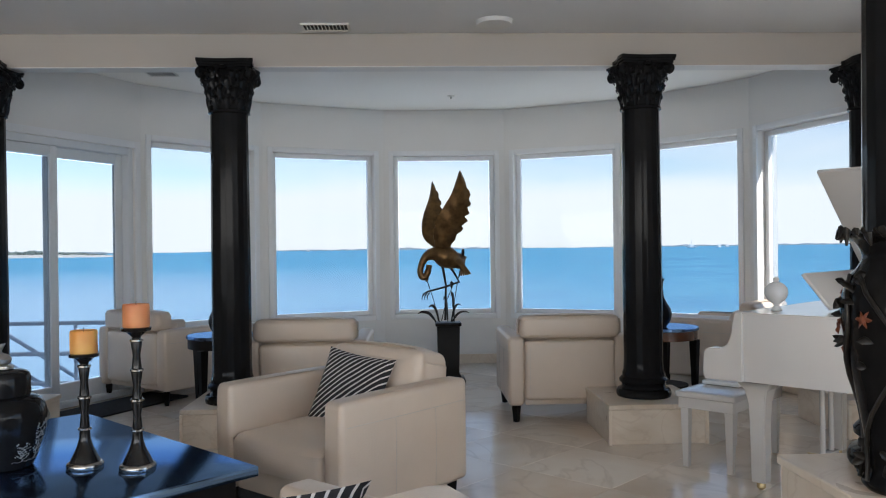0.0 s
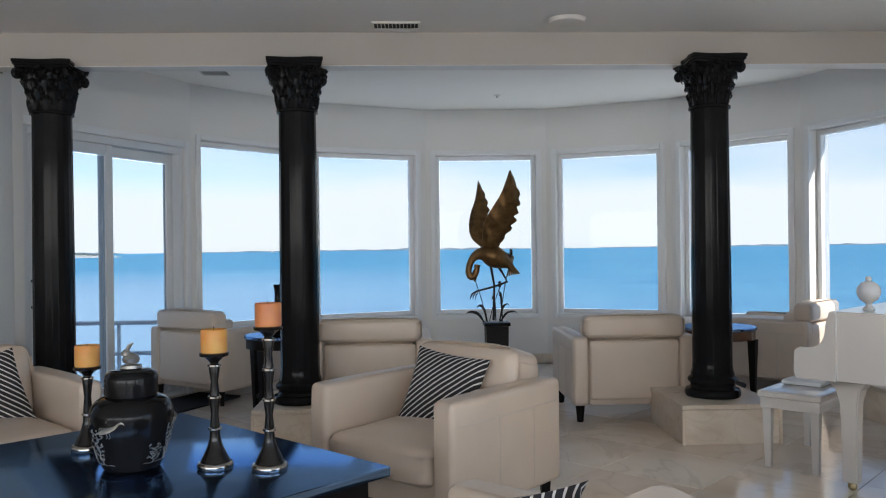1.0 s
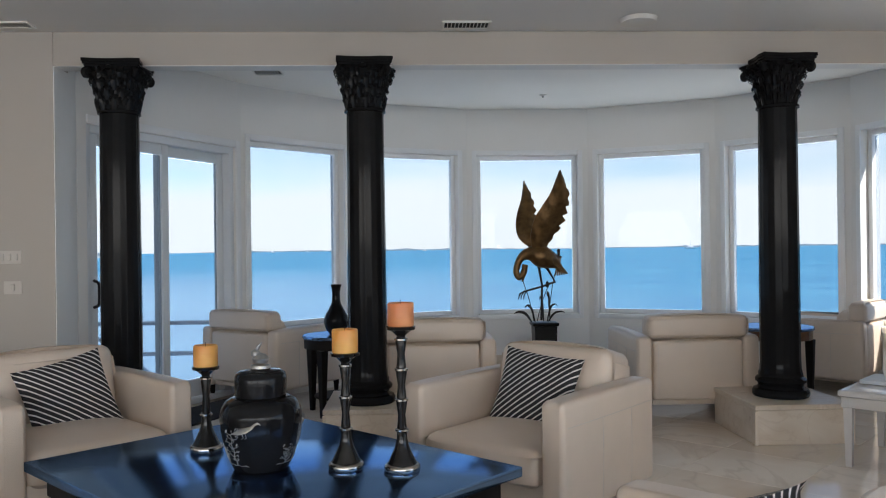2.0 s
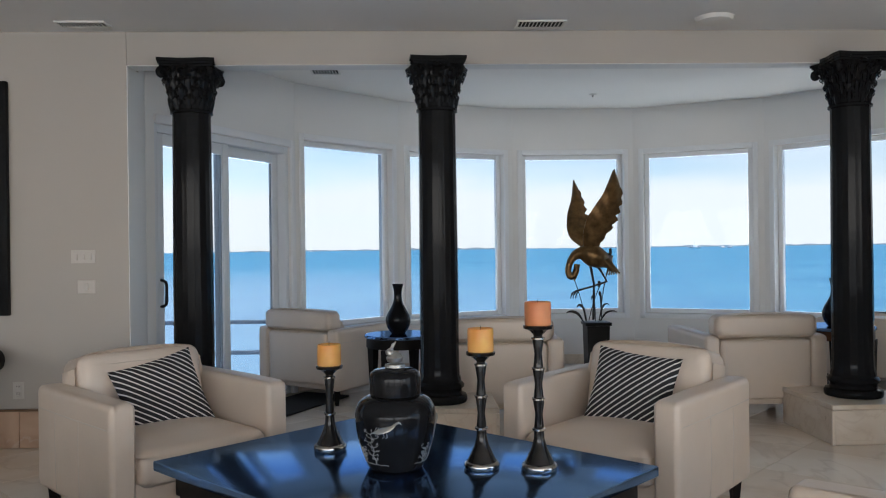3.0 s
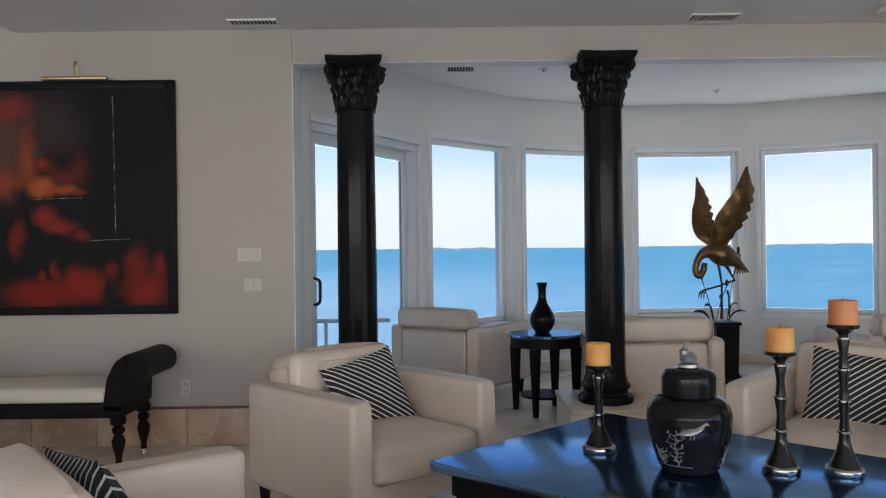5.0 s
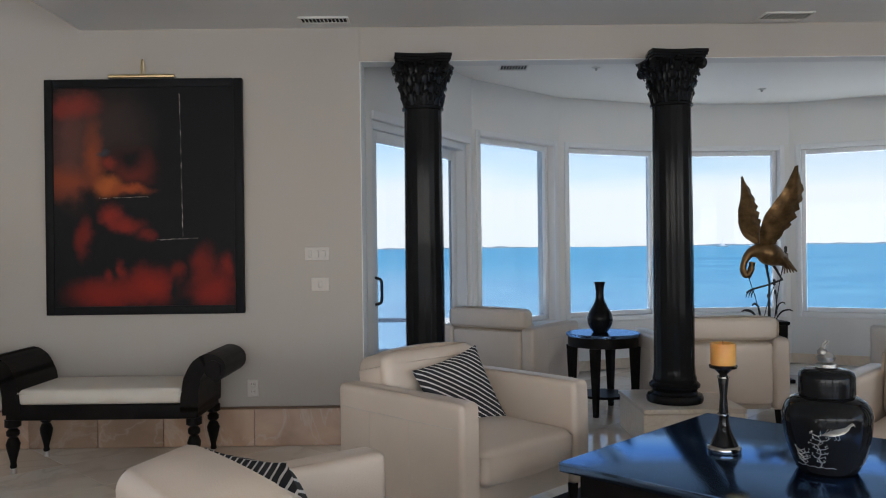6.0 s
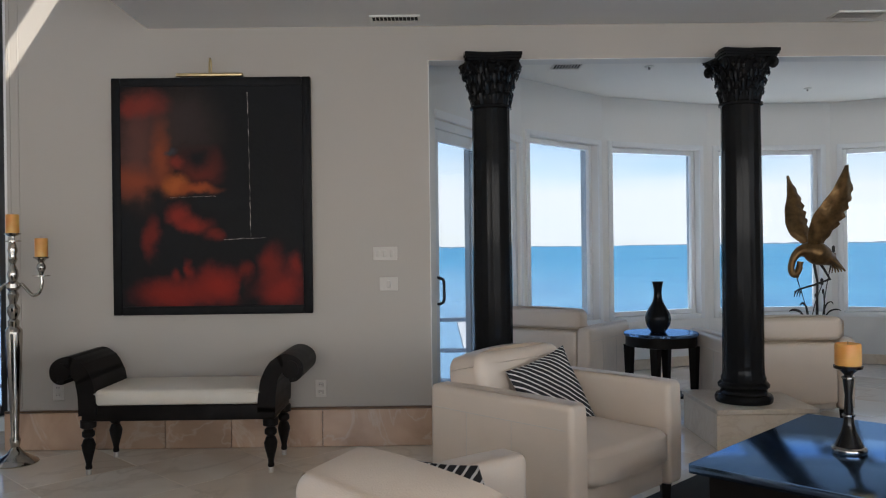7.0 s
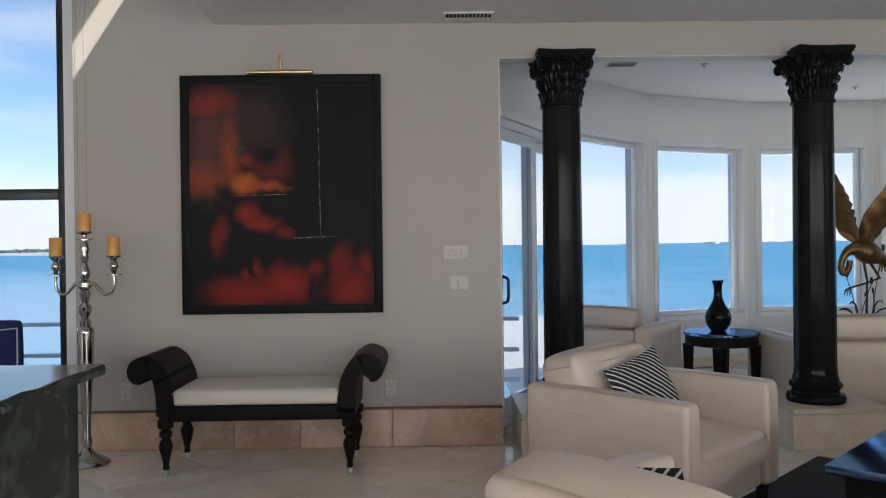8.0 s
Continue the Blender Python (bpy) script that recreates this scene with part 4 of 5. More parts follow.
def blade(bm, lead, trail, thick, depth):
    """A feathered wing between a smooth leading and a scalloped trailing edge, in the x-z plane; depth(x, z) sets y."""
    n = 30
    L, T = spline(lead, 10), spline(trail, 10)
    rows = []
    for i in range(n + 1):
        t = i / n
        a, c = L[round(t * (len(L) - 1))], T[round(t * (len(T) - 1))]
        k = 1 + 0.17 * (abs(math.sin(t * 8 * math.pi)) - 0.55) * min(1, t * 3)
        row = []
        for j in range(9):
            u = j / 8 * k
            p = a.lerp(c, u)
            bulge = 0.035 * math.sin(math.pi * min(1, u)) + 0.004 * math.sin(28 * t + 9 * u)
            row.append((p.x, depth(p.x, p.z) - bulge, p.z))
        rows.append(row)
    b = bmesh.new()
    for side in (0, 1):
        vs = [[b.verts.new((x, y + side * thick, z)) for x, y, z in row] for row in rows]
        for r0, r1 in zip(vs, vs[1:]):
            for j in range(8):
                b.faces.new((r0[j], r0[j + 1], r1[j + 1], r1[j]))
        if side == 0:
            first = vs
        else:
            edge = lambda g: [g[i][0] for i in range(n + 1)] + g[n][1:] + [g[i][8] for i in range(n - 1, -1, -1)] + g[0][7:0:-1]
            p, q = edge(first), edge(vs)
            for i in range(len(p)):
                b.faces.new((p[i], p[(i + 1) % len(p)], q[(i + 1) % len(p)], q[i]))
    return join(bm, b)


def coloured(b, index):
    for f in b.faces:
        f.material_index = index
    return b


bird = bmesh.new()
V3 = lambda pts: [(x, 0, z) for x, z in pts]
blade(bird, V3([(0.26, 1.26), (0.15, 1.36), (0.125, 1.47), (0.145, 1.60), (0.20, 1.76), (0.232, 1.93)]), V3([(0.33, 1.27), (0.32, 1.42), (0.325, 1.55), (0.32, 1.66), (0.29, 1.80), (0.238, 1.935)]), 0.012, lambda x, z: 0.04 + 0.47 * (z - 1.26))
blade(bird, V3([(0.25, 1.25), (0.235, 1.40), (0.26, 1.54), (0.33, 1.66), (0.40, 1.78), (0.464, 1.965)]), V3([(0.36, 1.22), (0.43, 1.36), (0.52, 1.50), (0.55, 1.62), (0.56, 1.76), (0.478, 1.97)]), 0.012, lambda x, z: -0.02 - 0.38 * (z - 1.25))
bird = tube(spline([(0.52, 0.0, 1.06), (0.44, 0.0, 1.14), (0.33, 0.0, 1.20), (0.24, 0.0, 1.22), (0.17, 0.0, 1.20), (0.125, 0.0, 1.14), (0.105, 0.0, 1.06), (0.125, 0.0, 1.005), (0.16, 0.0, 1.02), (0.185, 0.0, 1.075)], 5), [0.02] * 3 + [0.04, 0.055, 0.07] + [0.085, 0.095, 0.10, 0.105, 0.105] + [0.10, 0.095, 0.09, 0.08, 0.07] + [0.062, 0.056, 0.052, 0.048, 0.044] + [0.04, 0.038, 0.036, 0.034, 0.032] + [0.03] * 20, 14, bird)
bird = tube([(0.185, 0, 1.085), (0.19, 0, 1.12), (0.175, 0, 1.03), (0.16, 0, 0.96)], [0.012, 0.03, 0.022, 0.006], 8, bird)
for k in range(6):
    a = -0.25 + k * 0.16
    bird = tube([(0.36 + 0.02 * k, -0.05 + 0.02 * k, 1.22), (0.47 + 0.012 * k, -0.06 + 0.024 * k, 1.14 + 0.01 * k), (0.575 - 0.02 * k, -0.05 + 0.02 * k, 1.03 - 0.005 * k)], [0.02, 0.034, 0.01], 8, bird, 0.5)
legs = bmesh.new()
legs = tube([(0.31, 0, 1.13), (0.345, 0, 0.93), (0.335, 0, 0.60)], [0.014, 0.010, 0.011], 8, legs)
legs = tube([(0.36, 0.03, 1.14), (0.42, 0.03, 1.05), (0.47, 0.02, 0.955), (0.33, 0.0, 0.91), (0.17, -0.02, 0.87), (0.125, -0.02, 0.845)], [0.016, 0.012, 0.012, 0.010, 0.009, 0.007], 8, legs)
for k in range(3):
    legs = tube([(0.15 + 0.02 * k, -0.02, 0.862), (0.125 + 0.022 * k, -0.03, 0.83), (0.115 + 0.026 * k, -0.03, 0.795)], [0.007, 0.006, 0.002], 6, legs)
for x0, z1, lean in ((0.27, 0.97, -0.10), (0.40, 1.20, 0.11), (0.30, 0.90, 0.10)):
    legs = tube(spline([(x0, 0.03, 0.59), (x0 + lean * 0.4, 0.03, 0.59 + (z1 - 0.59) * 0.5), (x0 + lean, 0.03, z1)], 4), 0.004, 6, legs)
    legs = lathe([(0.003, 0), (0.014, 0.008), (0.014, 0.055), (0.003, 0.065)], 8, legs, (x0 + lean, 0.03, z1))
for x0, dx, h in ((0.25, -0.17, 0.10), (0.28, -0.10, 0.16), (0.40, 0.16, 0.10), (0.39, 0.10, 0.17), (0.36, -0.04, 0.24), (0.42, -0.03, 0.28)):
    legs = tube(spline([(x0, 0.02, 0.58), (x0 + dx * 0.35, 0.01, 0.58 + h * 0.8), (x0 + dx * 0.75, 0.0, 0.58 + h), (x0 + dx, 0.0, 0.58 + h * 0.86)], 4), [0.006, 0.010, 0.014, 0.016, 0.017, 0.017, 0.016, 0.014, 0.012, 0.010, 0.008, 0.005, 0.002], 6, legs, 0.3)
bird = join(coloured(bird, 0), coloured(legs, 1))
solid("bird_statue", bird, [BRONZE, IRON], "gilded wading bird statue with raised wings among reeds", "statue", m=pose(0, BY, -0.03))

# ---- candelabra ----
CX, CY = -5.655, 4.96
cd = thing("candelabra", "tall silver floor candelabra with curved arms", "candelabra", pose(CX, CY, 0))
part("foot", lathe([(0.125, 0), (0.13, 0.006), (0.125, 0.014), (0.09, 0.035), (0.05, 0.06), (0.03, 0.085), (0.022, 0.10)], 36), SILVER, cd)
part("stem", lathe([(1.1 * q, z) for q, z in [(0.022, 0.10), (0.028, 0.14), (0.020, 0.17), (0.024, 0.30), (0.036, 0.55), (0.044, 0.78), (0.042, 0.80), (0.026, 0.82), (0.030, 0.85), (0.018, 0.865), (0.032, 0.90), (0.034, 0.93), (0.016, 0.955), (0.022, 0.975), (0.030, 1.01), (0.020, 1.03), (0.036, 1.05), (0.036, 1.075), (0.020, 1.09), (0.028, 1.12), (0.026, 1.15), (0.012, 1.19), (0.024, 1.22), (0.018, 1.245), (0.026, 1.27), (0.020, 1.30), (0.012, 1.335), (0.012, 1.36)]], 28), SILVER, cd)
part("drip_pan", lathe([(0.012, 1.322), (0.046, 1.327), (0.046, 1.331), (0.012, 1.334)], 28), SILVER, cd)
part("candle_cup", lathe([(0.012, 1.355), (0.030, 1.362), (0.044, 1.368), (0.046, 1.376), (0.03, 1.377)], 28), SILVER, cd)
candle(CX, CY, 1.3775, 0.037, 0.11, "amber pillar candle in a silver candelabra")
for k, ang in enumerate((0, 180)):
    a = radians(ang - 6)
    ca, sa = math.cos(a), math.sin(a)
    arm = part("arm", tube(spline([(ca * d, sa * d, z) for d, z in ((0.03, 1.06), (0.055, 1.07), (0.085, 1.04), (0.125, 1.005), (0.165, 1.02), (0.182, 1.07), (0.180, 1.115))], 5), 0.0095, 10), SILVER, cd)
    part("drip_pan", lathe([(0.010, 1.113), (0.048, 1.118), (0.048, 1.122), (0.010, 1.126)], 28, at=(ca * 0.18, sa * 0.18, 0)), SILVER, arm)
    part("candle_cup", lathe([(0.009, 1.12), (0.014, 1.14), (0.026, 1.165), (0.026, 1.18), (0.014, 1.20), (0.024, 1.216), (0.042, 1.224), (0.044, 1.232), (0.03, 1.233)], 28, at=(ca * 0.18, sa * 0.18, 0)), SILVER, arm)
    candle(CX + ca * 0.18, CY + sa * 0.18, 1.2335, 0.036, 0.11, "amber pillar candle in a silver candelabra")

# ---- green marble counter ----
counter = thing("counter", "green marble counter with a rough chiselled edge", "counter", pose(-4.74, 3.03, 0))
part("body", box(1.50, 1.9, 0.83, (-0.83, -0.985, 0.415), 0.004, 1), GREEN, counter)
slab = box(1.62, 2.0, 0.035, (-0.81, -1.0, 0.85), 0)
bmesh.ops.subdivide_edges(slab, edges=slab.edges[:], cuts=24, use_grid_fill=True)
for v in slab.verts:
    if max(abs(v.co.x + 0.81) - 0.80, abs(v.co.y + 1.0) - 0.99) > 0:
        v.co += Vector((noise.noise(v.co * 35), noise.noise(v.co * 35 + Vector((9, 0, 0))), 0.3 * noise.noise(v.co * 35 + Vector((0, 9, 0))))) * 0.012
part("countertop", slab, GREEN, counter, "thick green stone top with a broken edge")

# ---- tall black window, deck chair and rail ----
BLACKFRAME = material("black_window_frame", (0.012, 0.013, 0.015), 0.35, grain=0.2)
w = thing("window_tall", "tall window in a black metal frame beside the counter", "window", pose(0, 5.90, 0), kind="structure")
bm = bmesh.new()
for x in (-6.20, -8.1, -9.47):
    box(0.06, 0.08, 4.5, (x, 0, 2.35), 0.004, bm=bm)
for x0, x1 in ((-8.07, -6.23), (-9.44, -8.13)):
    for z in (0.13, 1.665, 4.57):
        box(x1 - x0, 0.08, 0.075, ((x0 + x1) / 2, 0, z), 0.004, bm=bm)
part("window_frame", bm, BLACKFRAME, w)
for x0, x1 in ((-8.07, -6.23), (-9.44, -8.13)):
    for z0, z1 in ((0.17, 1.625), (1.705, 4.53)):
        p = part("pane", box(x1 - x0, 0.008, z1 - z0, ((x0 + x1) / 2, 0, (z0 + z1) / 2)), GLASS, w)
        p.visible_shadow = False
NAVY = material("navy_upholstery", (0.018, 0.03, 0.13), 0.7, grain=0.2, scale=10, bump=0.2, bump_scale=200)
PIPE = material("white_piping", (0.7, 0.7, 0.72), 0.6, grain=0.05)
dc = thing("dining_chair", "navy blue upholstered chair with white piping by the window", "chair", pose(-6.27, 5.22, 0, 0, 0, 60))
part("seat", box(0.48, 0.46, 0.10, (0, 0, 0.45), 0.03, 3, puff=0.01), NAVY, dc)
bk = part("backrest", box(0.48, 0.07, 0.42, (0, 0.22, 0.60), 0.03, 3, puff=0.012), NAVY, dc)
part("piping", tube([(-0.19, 0.178, 0.45), (-0.19, 0.178, 0.76), (0.19, 0.178, 0.76), (0.19, 0.178, 0.45)], 0.005, 6), PIPE, bk)
part("piping", tube([(-0.19, 0.262, 0.45), (-0.19, 0.262, 0.76), (0.19, 0.262, 0.76), (0.19, 0.262, 0.45)], 0.005, 6), PIPE, bk)
for sx in (-1, 1):
    for sy in (-1, 1):
        part("leg", lathe([(0.014, 0), (0.022, 0.40)], 8, at=(sx * 0.2, sy * 0.18, 0)), DARKWOOD, dc)

# ---- piano, stool, pot ----
WHITE = material("white_piano_lacquer", (0.64, 0.615, 0.59), 0.2, grain=0.02, scale=4, coat=0.4)
IVORY = material("piano_keys", (0.75, 0.73, 0.66), 0.3, grain=0.05)
EBONY = material("black_keys", (0.01, 0.01, 0.01), 0.3, grain=0.1)
GLASSY = material("white_ceramic", (0.72, 0.72, 0.72), 0.2, grain=0.04)
# local x runs along the keyboard, local y from the player into the case
PM = Matrix.Translation((1.57, 3.97, 0)) @ Matrix.Rotation(radians(42), 4, "Z")
piano = thing("grand_piano", "white lacquered baby grand piano with its lid raised", "piano", PM)
case_ = [(0.0, -0.13), (1.36, -0.13), *[(1.36 - 0.86 * t ** 2.2, -0.13 - 1.12 * t) for t in (0.35, 0.5, 0.65, 0.8, 0.9)], (0.50, -1.28), (0.30, -1.34), (0.10, -1.28), (0.0, -1.14)]
part("case", extrude(case_, 0.565, 0.895), WHITE, piano)
part("rim", extrude([(0.68 + 1.012 * (x - 0.68), -0.72 + 1.012 * (y + 0.72)) for x, y in case_], 0.896, 0.908), WHITE, piano)
keybed = part("keybed", box(1.32, 0.17, 0.09, (0.68, -0.04, 0.605), 0.01), WHITE, piano)
for s_ in (0, 1):
    # scrolled end block of the keyboard, rising in an S to the case
    curve = [(v.x, v.y) for v in spline([(0.048, 0.70, 0), (0.020, 0.722, 0), (-0.035, 0.726, 0), (-0.075, 0.745, 0), (-0.098, 0.79, 0), (-0.106, 0.85, 0), (-0.122, 0.905, 0)], 4)]
    cheek = [(0.042, 0.565), (0.052, 0.60), *curve, (-0.15, 0.905), (-0.15, 0.565)]
    b = bmesh.new()
    f = [b.verts.new((s_ * 1.36 - 0.024, y, z)) for y, z in cheek]
    g = [b.verts.new((s_ * 1.36 + 0.024, y, z)) for y, z in cheek]
    b.faces.new(f)
    b.faces.new(g[::-1])
    for i in range(len(f)):
        b.faces.new((f[i], g[i], g[(i + 1) % len(f)], f[(i + 1) % len(f)]))
    part("cheek", b, WHITE, piano)
for i in range(30):
    part("white_key", box(0.041, 0.14, 0.018, (0.06 + i * 0.0428, -0.03, 0.66), 0.002, 1), IVORY, keybed)
for i in range(29):
    if i % 7 not in (2, 6):
        part("black_key", box(0.022, 0.09, 0.016, (0.0814 + i * 0.0428, -0.055, 0.677), 0.003, 1), EBONY, keybed)
lidp = box(1.12, 1.0, 0.022, (0.09, -0.5, 0), 0.004)
part("lid", lidp, WHITE, piano, m=pose(0.754, -0.317, 0.94, 0, 0, 0) @ Matrix.Translation((0.64, 0, 0)) @ Matrix.Rotation(radians(38), 4, "Y") @ Matrix.Translation((-0.64, 0, 0)))
part("lid_prop", tube([(0.16, -0.75, 0.87), (0.30, -0.75, 1.30)], 0.012, 8), WHITE, piano)
part("music_desk", box(0.70, 0.02, 0.22, (0.62, -0.40, 1.005), 0.006, turn=Matrix.Rotation(radians(-38), 4, "X")), WHITE, piano)
for x, y in ((0.16, -0.16), (1.10, -0.20), (0.42, -1.08)):
    leg = lathe([(0.050, 0.04), (0.053, 0.12), (0.056, 0.34), (0.062, 0.44), (0.080, 0.505), (0.120, 0.548), (0.170, 0.564)], 4)
    bmesh.ops.rotate(leg, matrix=Matrix.Rotation(radians(45), 3, "Z"), verts=leg.verts)
    bmesh.ops.bevel(leg, geom=[e for e in leg.edges if abs(e.verts[0].co.z - e.verts[1].co.z) > 0.01], offset=0.006, segments=2, affect="EDGES")
    leg = part("leg", leg, WHITE, piano, m=pose(x, y, 0))
    part("caster", lathe([(0.012, 0), (0.022, 0.010), (0.022, 0.032), (0.014, 0.042)], 14), BRASS, leg)
lyre = part("pedal_lyre", box(0.22, 0.05, 0.04, (0.66, -0.30, 0.10), 0.006), WHITE, piano)
for dx in (-0.06, 0.06):
    part("rod", tube([(0.66 + dx, -0.30, 0.12), (0.66 + dx, -0.30, 0.565)], 0.014, 10), WHITE, lyre)
for dx in (-0.05, 0.0, 0.05):
    part("pedal", box(0.022, 0.10, 0.008, (0.66 + dx, -0.23, 0.085), 0.003), BRASS, lyre)
SM = pose(1.88, 4.53, 0, 0, 0, 44)
stool = thing("piano_stool", "white wooden piano stool with a padded white seat", "stool", SM)
part("frame", box(0.68, 0.32, 0.06, (0, 0, 0.362), 0.006), WHITE, stool)
part("seat", box(0.71, 0.35, 0.036, (0, 0, 0.411), 0.014, 3, puff=0.006), WHITE, stool)
for sx in (-1, 1):
    for sy in (-1, 1):
        leg = lathe([(0.022, 0), (0.025, 0.10), (0.033, 0.332)], 4)
        bmesh.ops.rotate(leg, matrix=Matrix.Rotation(radians(45), 3, "Z"), verts=leg.verts)
        part("leg", leg, WHITE, stool, m=pose(sx * 0.305, sy * 0.128, 0))
PAPER = material("white_paper", (0.8, 0.82, 0.85), 0.6, grain=0.04)
solid("music_book", box(0.30, 0.22, 0.022, (0, 0, 0.011), 0.003, 1), PAPER, "white closed music book on the piano stool", "book", m=pose(1.90, 4.58, 0.437, 0, 0, 44))
pot = thing("lidded_pot", "round white ceramic pot with a knob on the piano", "pot", PM @ pose(0.18, -0.24, 0.9085) @ Matrix.Scale(0.85, 4))
part("body", lathe([(0.03, 0), (0.034, 0.006), (0.016, 0.03), (0.018, 0.04), (0.05, 0.065), (0.066, 0.10), (0.062, 0.135), (0.04, 0.16), (0.02, 0.17)], 32), GLASSY, pot)
part("knob", lathe([(0.012, 0.168), (0.018, 0.18), (0.016, 0.195), (0.004, 0.20)], 18), GLASSY, pot)

# ---- urn, its block and the near column ----
pedestal(1.65, 2.325, 0.80, 0.55, 0.54)
column(1.60, 2.43, 0.54, CEILING)
URN = material("black_urn_glaze", (0.011, 0.0105, 0.0105), 0.12, grain=0.5, scale=10, spec=0.12, bump=0.2, bump_scale=25)
RUST = material("rust_flower", (0.22, 0.06, 0.025), 0.45, grain=0.4, scale=30)
VINE = material("dark_bronze_vine", (0.022, 0.018, 0.014), 0.4, 0.5, grain=0.4, scale=30)
UX, UY = 1.43, 2.19
urn = thing("urn", "tall black urn wrapped in sculpted vines and rust flowers", "urn", pose(UX, UY, 0.54) @ Matrix.Diagonal((0.96, 0.96, 1.03, 1)))
UP = [(0.10, 0), (0.115, 0.02), (0.10, 0.06), (0.105, 0.14), (0.13, 0.28), (0.158, 0.42), (0.165, 0.50), (0.15, 0.575), (0.115, 0.62), (0.105, 0.65), (0.125, 0.685), (0.155, 0.70), (0.152, 0.708), (0.09, 0.69)]
part("body", lathe([(v.x, v.y) for v in spline([(a, b, 0) for a, b in UP], 4)], 48), URN, urn)


def on_urn(a, z, lift=0.004):
    for (r0, z0), (r1, z1) in zip(UP, UP[1:]):
        if z0 <= z <= z1:
            q = r0 + (r1 - r0) * (z - z0) / (z1 - z0) + lift
            return (q * math.cos(a), q * math.sin(a), z)
    return (0.1 * math.cos(a), 0.1 * math.sin(a), z)


r = random.Random(11)
for k in range(7):
    a0 = k * 0.9
    part("vine", tube([on_urn(a0 + 0.5 * math.sin(i * 0.5 + k), 0.03 + 0.047 * i, 0.007) for i in range(13)], 0.007, 7), VINE, urn)
for k in range(84):
    a, z = r.uniform(0, 6.28), r.choice((r.uniform(0.02, 0.12), r.uniform(0.15, 0.62), r.uniform(0.4, 0.62)))
    p = Vector(on_urn(a, z, -0.006))
    out = Vector((math.cos(a), math.sin(a), 0))
    side = Vector((-math.sin(a), math.cos(a), 0)) * r.uniform(-0.03, 0.03)
    tip = p + out * r.uniform(0.02, 0.045) + side + Vector((0, 0, r.uniform(-0.03, 0.035)))
    part("leaf", tube([p, p.lerp(tip, 0.45) + Vector((0, 0, 0.004)), p.lerp(tip, 0.75), tip], [0.008, 0.015, 0.011, 0.002], 8, None, 0.35), VINE, urn)
for k in range(16):
    a, z = r.uniform(0, 6.28), r.uniform(0.36, 0.60)
    p = Vector(on_urn(a, z, 0.004))
    bm = lathe([(0.0, 0), (0.010, 0.002), (0.012, 0.008), (0.0, 0.011)], 8)
    for i in range(6):
        q = 2 * math.pi * i / 6
        bm = tube([(0, 0, 0.003), (0.014 * math.cos(q), 0.014 * math.sin(q), 0.006), (0.026 * math.cos(q), 0.026 * math.sin(q), 0.002)], [0.005, 0.009, 0.002], 6, bm, 0.4)
    part("flower", bm, RUST, urn, "rust coloured flower in relief", Matrix.Translation(p) @ Vector((math.cos(a), math.sin(a), 0.2)).to_track_quat("Z", "Y").to_matrix().to_4x4())
for k in range(26):
    a = k * 0.2417
    p = Vector((0.148 * math.cos(a), 0.148 * math.sin(a), 0.702))
    part("leaf", tube([p, p + Vector((0.018 * math.cos(a), 0.018 * math.sin(a), r.uniform(0.0, 0.02))), p + Vector((0.03 * math.cos(a + 0.5), 0.03 * math.sin(a + 0.5), r.uniform(-0.03, 0.012)))], [0.008, 0.013, 0.003], 6), VINE, urn)

# ---- ceiling fittings, switches ----
PLASTIC = material("white_plastic", (0.74, 0.72, 0.68), 0.4, grain=0.03)
PLATE = material("cream_plastic", (0.54, 0.505, 0.46), 0.4, grain=0.04)
# near-black stands for the shade inside vent and socket openings
SLOT = material("opening_shade", (0.02, 0.02, 0.02), 0.8, grain=0.2)


def vent(x, y, z, sx, sy):
    v = thing("ceiling_vent", "white slatted air vent set in the ceiling", "vent", pose(x, y, z), "ceiling vents")
    part("backing", box(sx - 0.03, sy - 0.03, 0.004, (0, 0, -0.003)), SLOT, v)
    bm = bmesh.new()
    for s_ in (-1, 1):
        box(0.016, sy, 0.012, (s_ * (sx / 2 - 0.008), 0, -0.007), 0.002, 1, bm)
        box(sx - 0.034, 0.016, 0.012, (0, s_ * (sy / 2 - 0.008), -0.007), 0.002, 1, bm)
    part("frame", bm, PLASTIC, v)
    n = max(6, int(sx / 0.028))
    for i in range(n):
        part("slat", box(0.004, sy - 0.034, 0.008, ((i + 0.5) / n * (sx - 0.05) - (sx - 0.05) / 2, 0, -0.009)), PLASTIC, v)


vent(-0.50, 5.10, CEILING, 0.31, 0.16)
vent(-3.36, 5.08, CEILING, 0.31, 0.13)
vent(-2.04, 6.69, BAY_CEILING, 0.24, 0.20)
sd = thing("smoke_detector", "round white smoke detector on the ceiling", "detector", pose(0.57, 4.97, CEILING))
part("base", lathe([(0.10, 0), (0.12, -0.006), (0.12, -0.012)], 36), PLASTIC, sd)
part("cover", lathe([(0.115, -0.012), (0.108, -0.030), (0.06, -0.036), (0.02, -0.037)], 36), PLASTIC, sd)
for x, y in ((0.43, 7.75), (-1.35, 6.75)):
    sp = thing("sprinkler", "small flush sprinkler head in the bay ceiling", "sprinkler", pose(x, y, BAY_CEILING), "sprinkler heads")
    part("plate", lathe([(0.038, 0), (0.036, -0.006), (0.018, -0.008)], 20), PLASTIC, sp)
    part("head", lathe([(0.009, -0.008), (0.012, -0.022), (0.004, -0.03)], 12), NICKEL, sp)
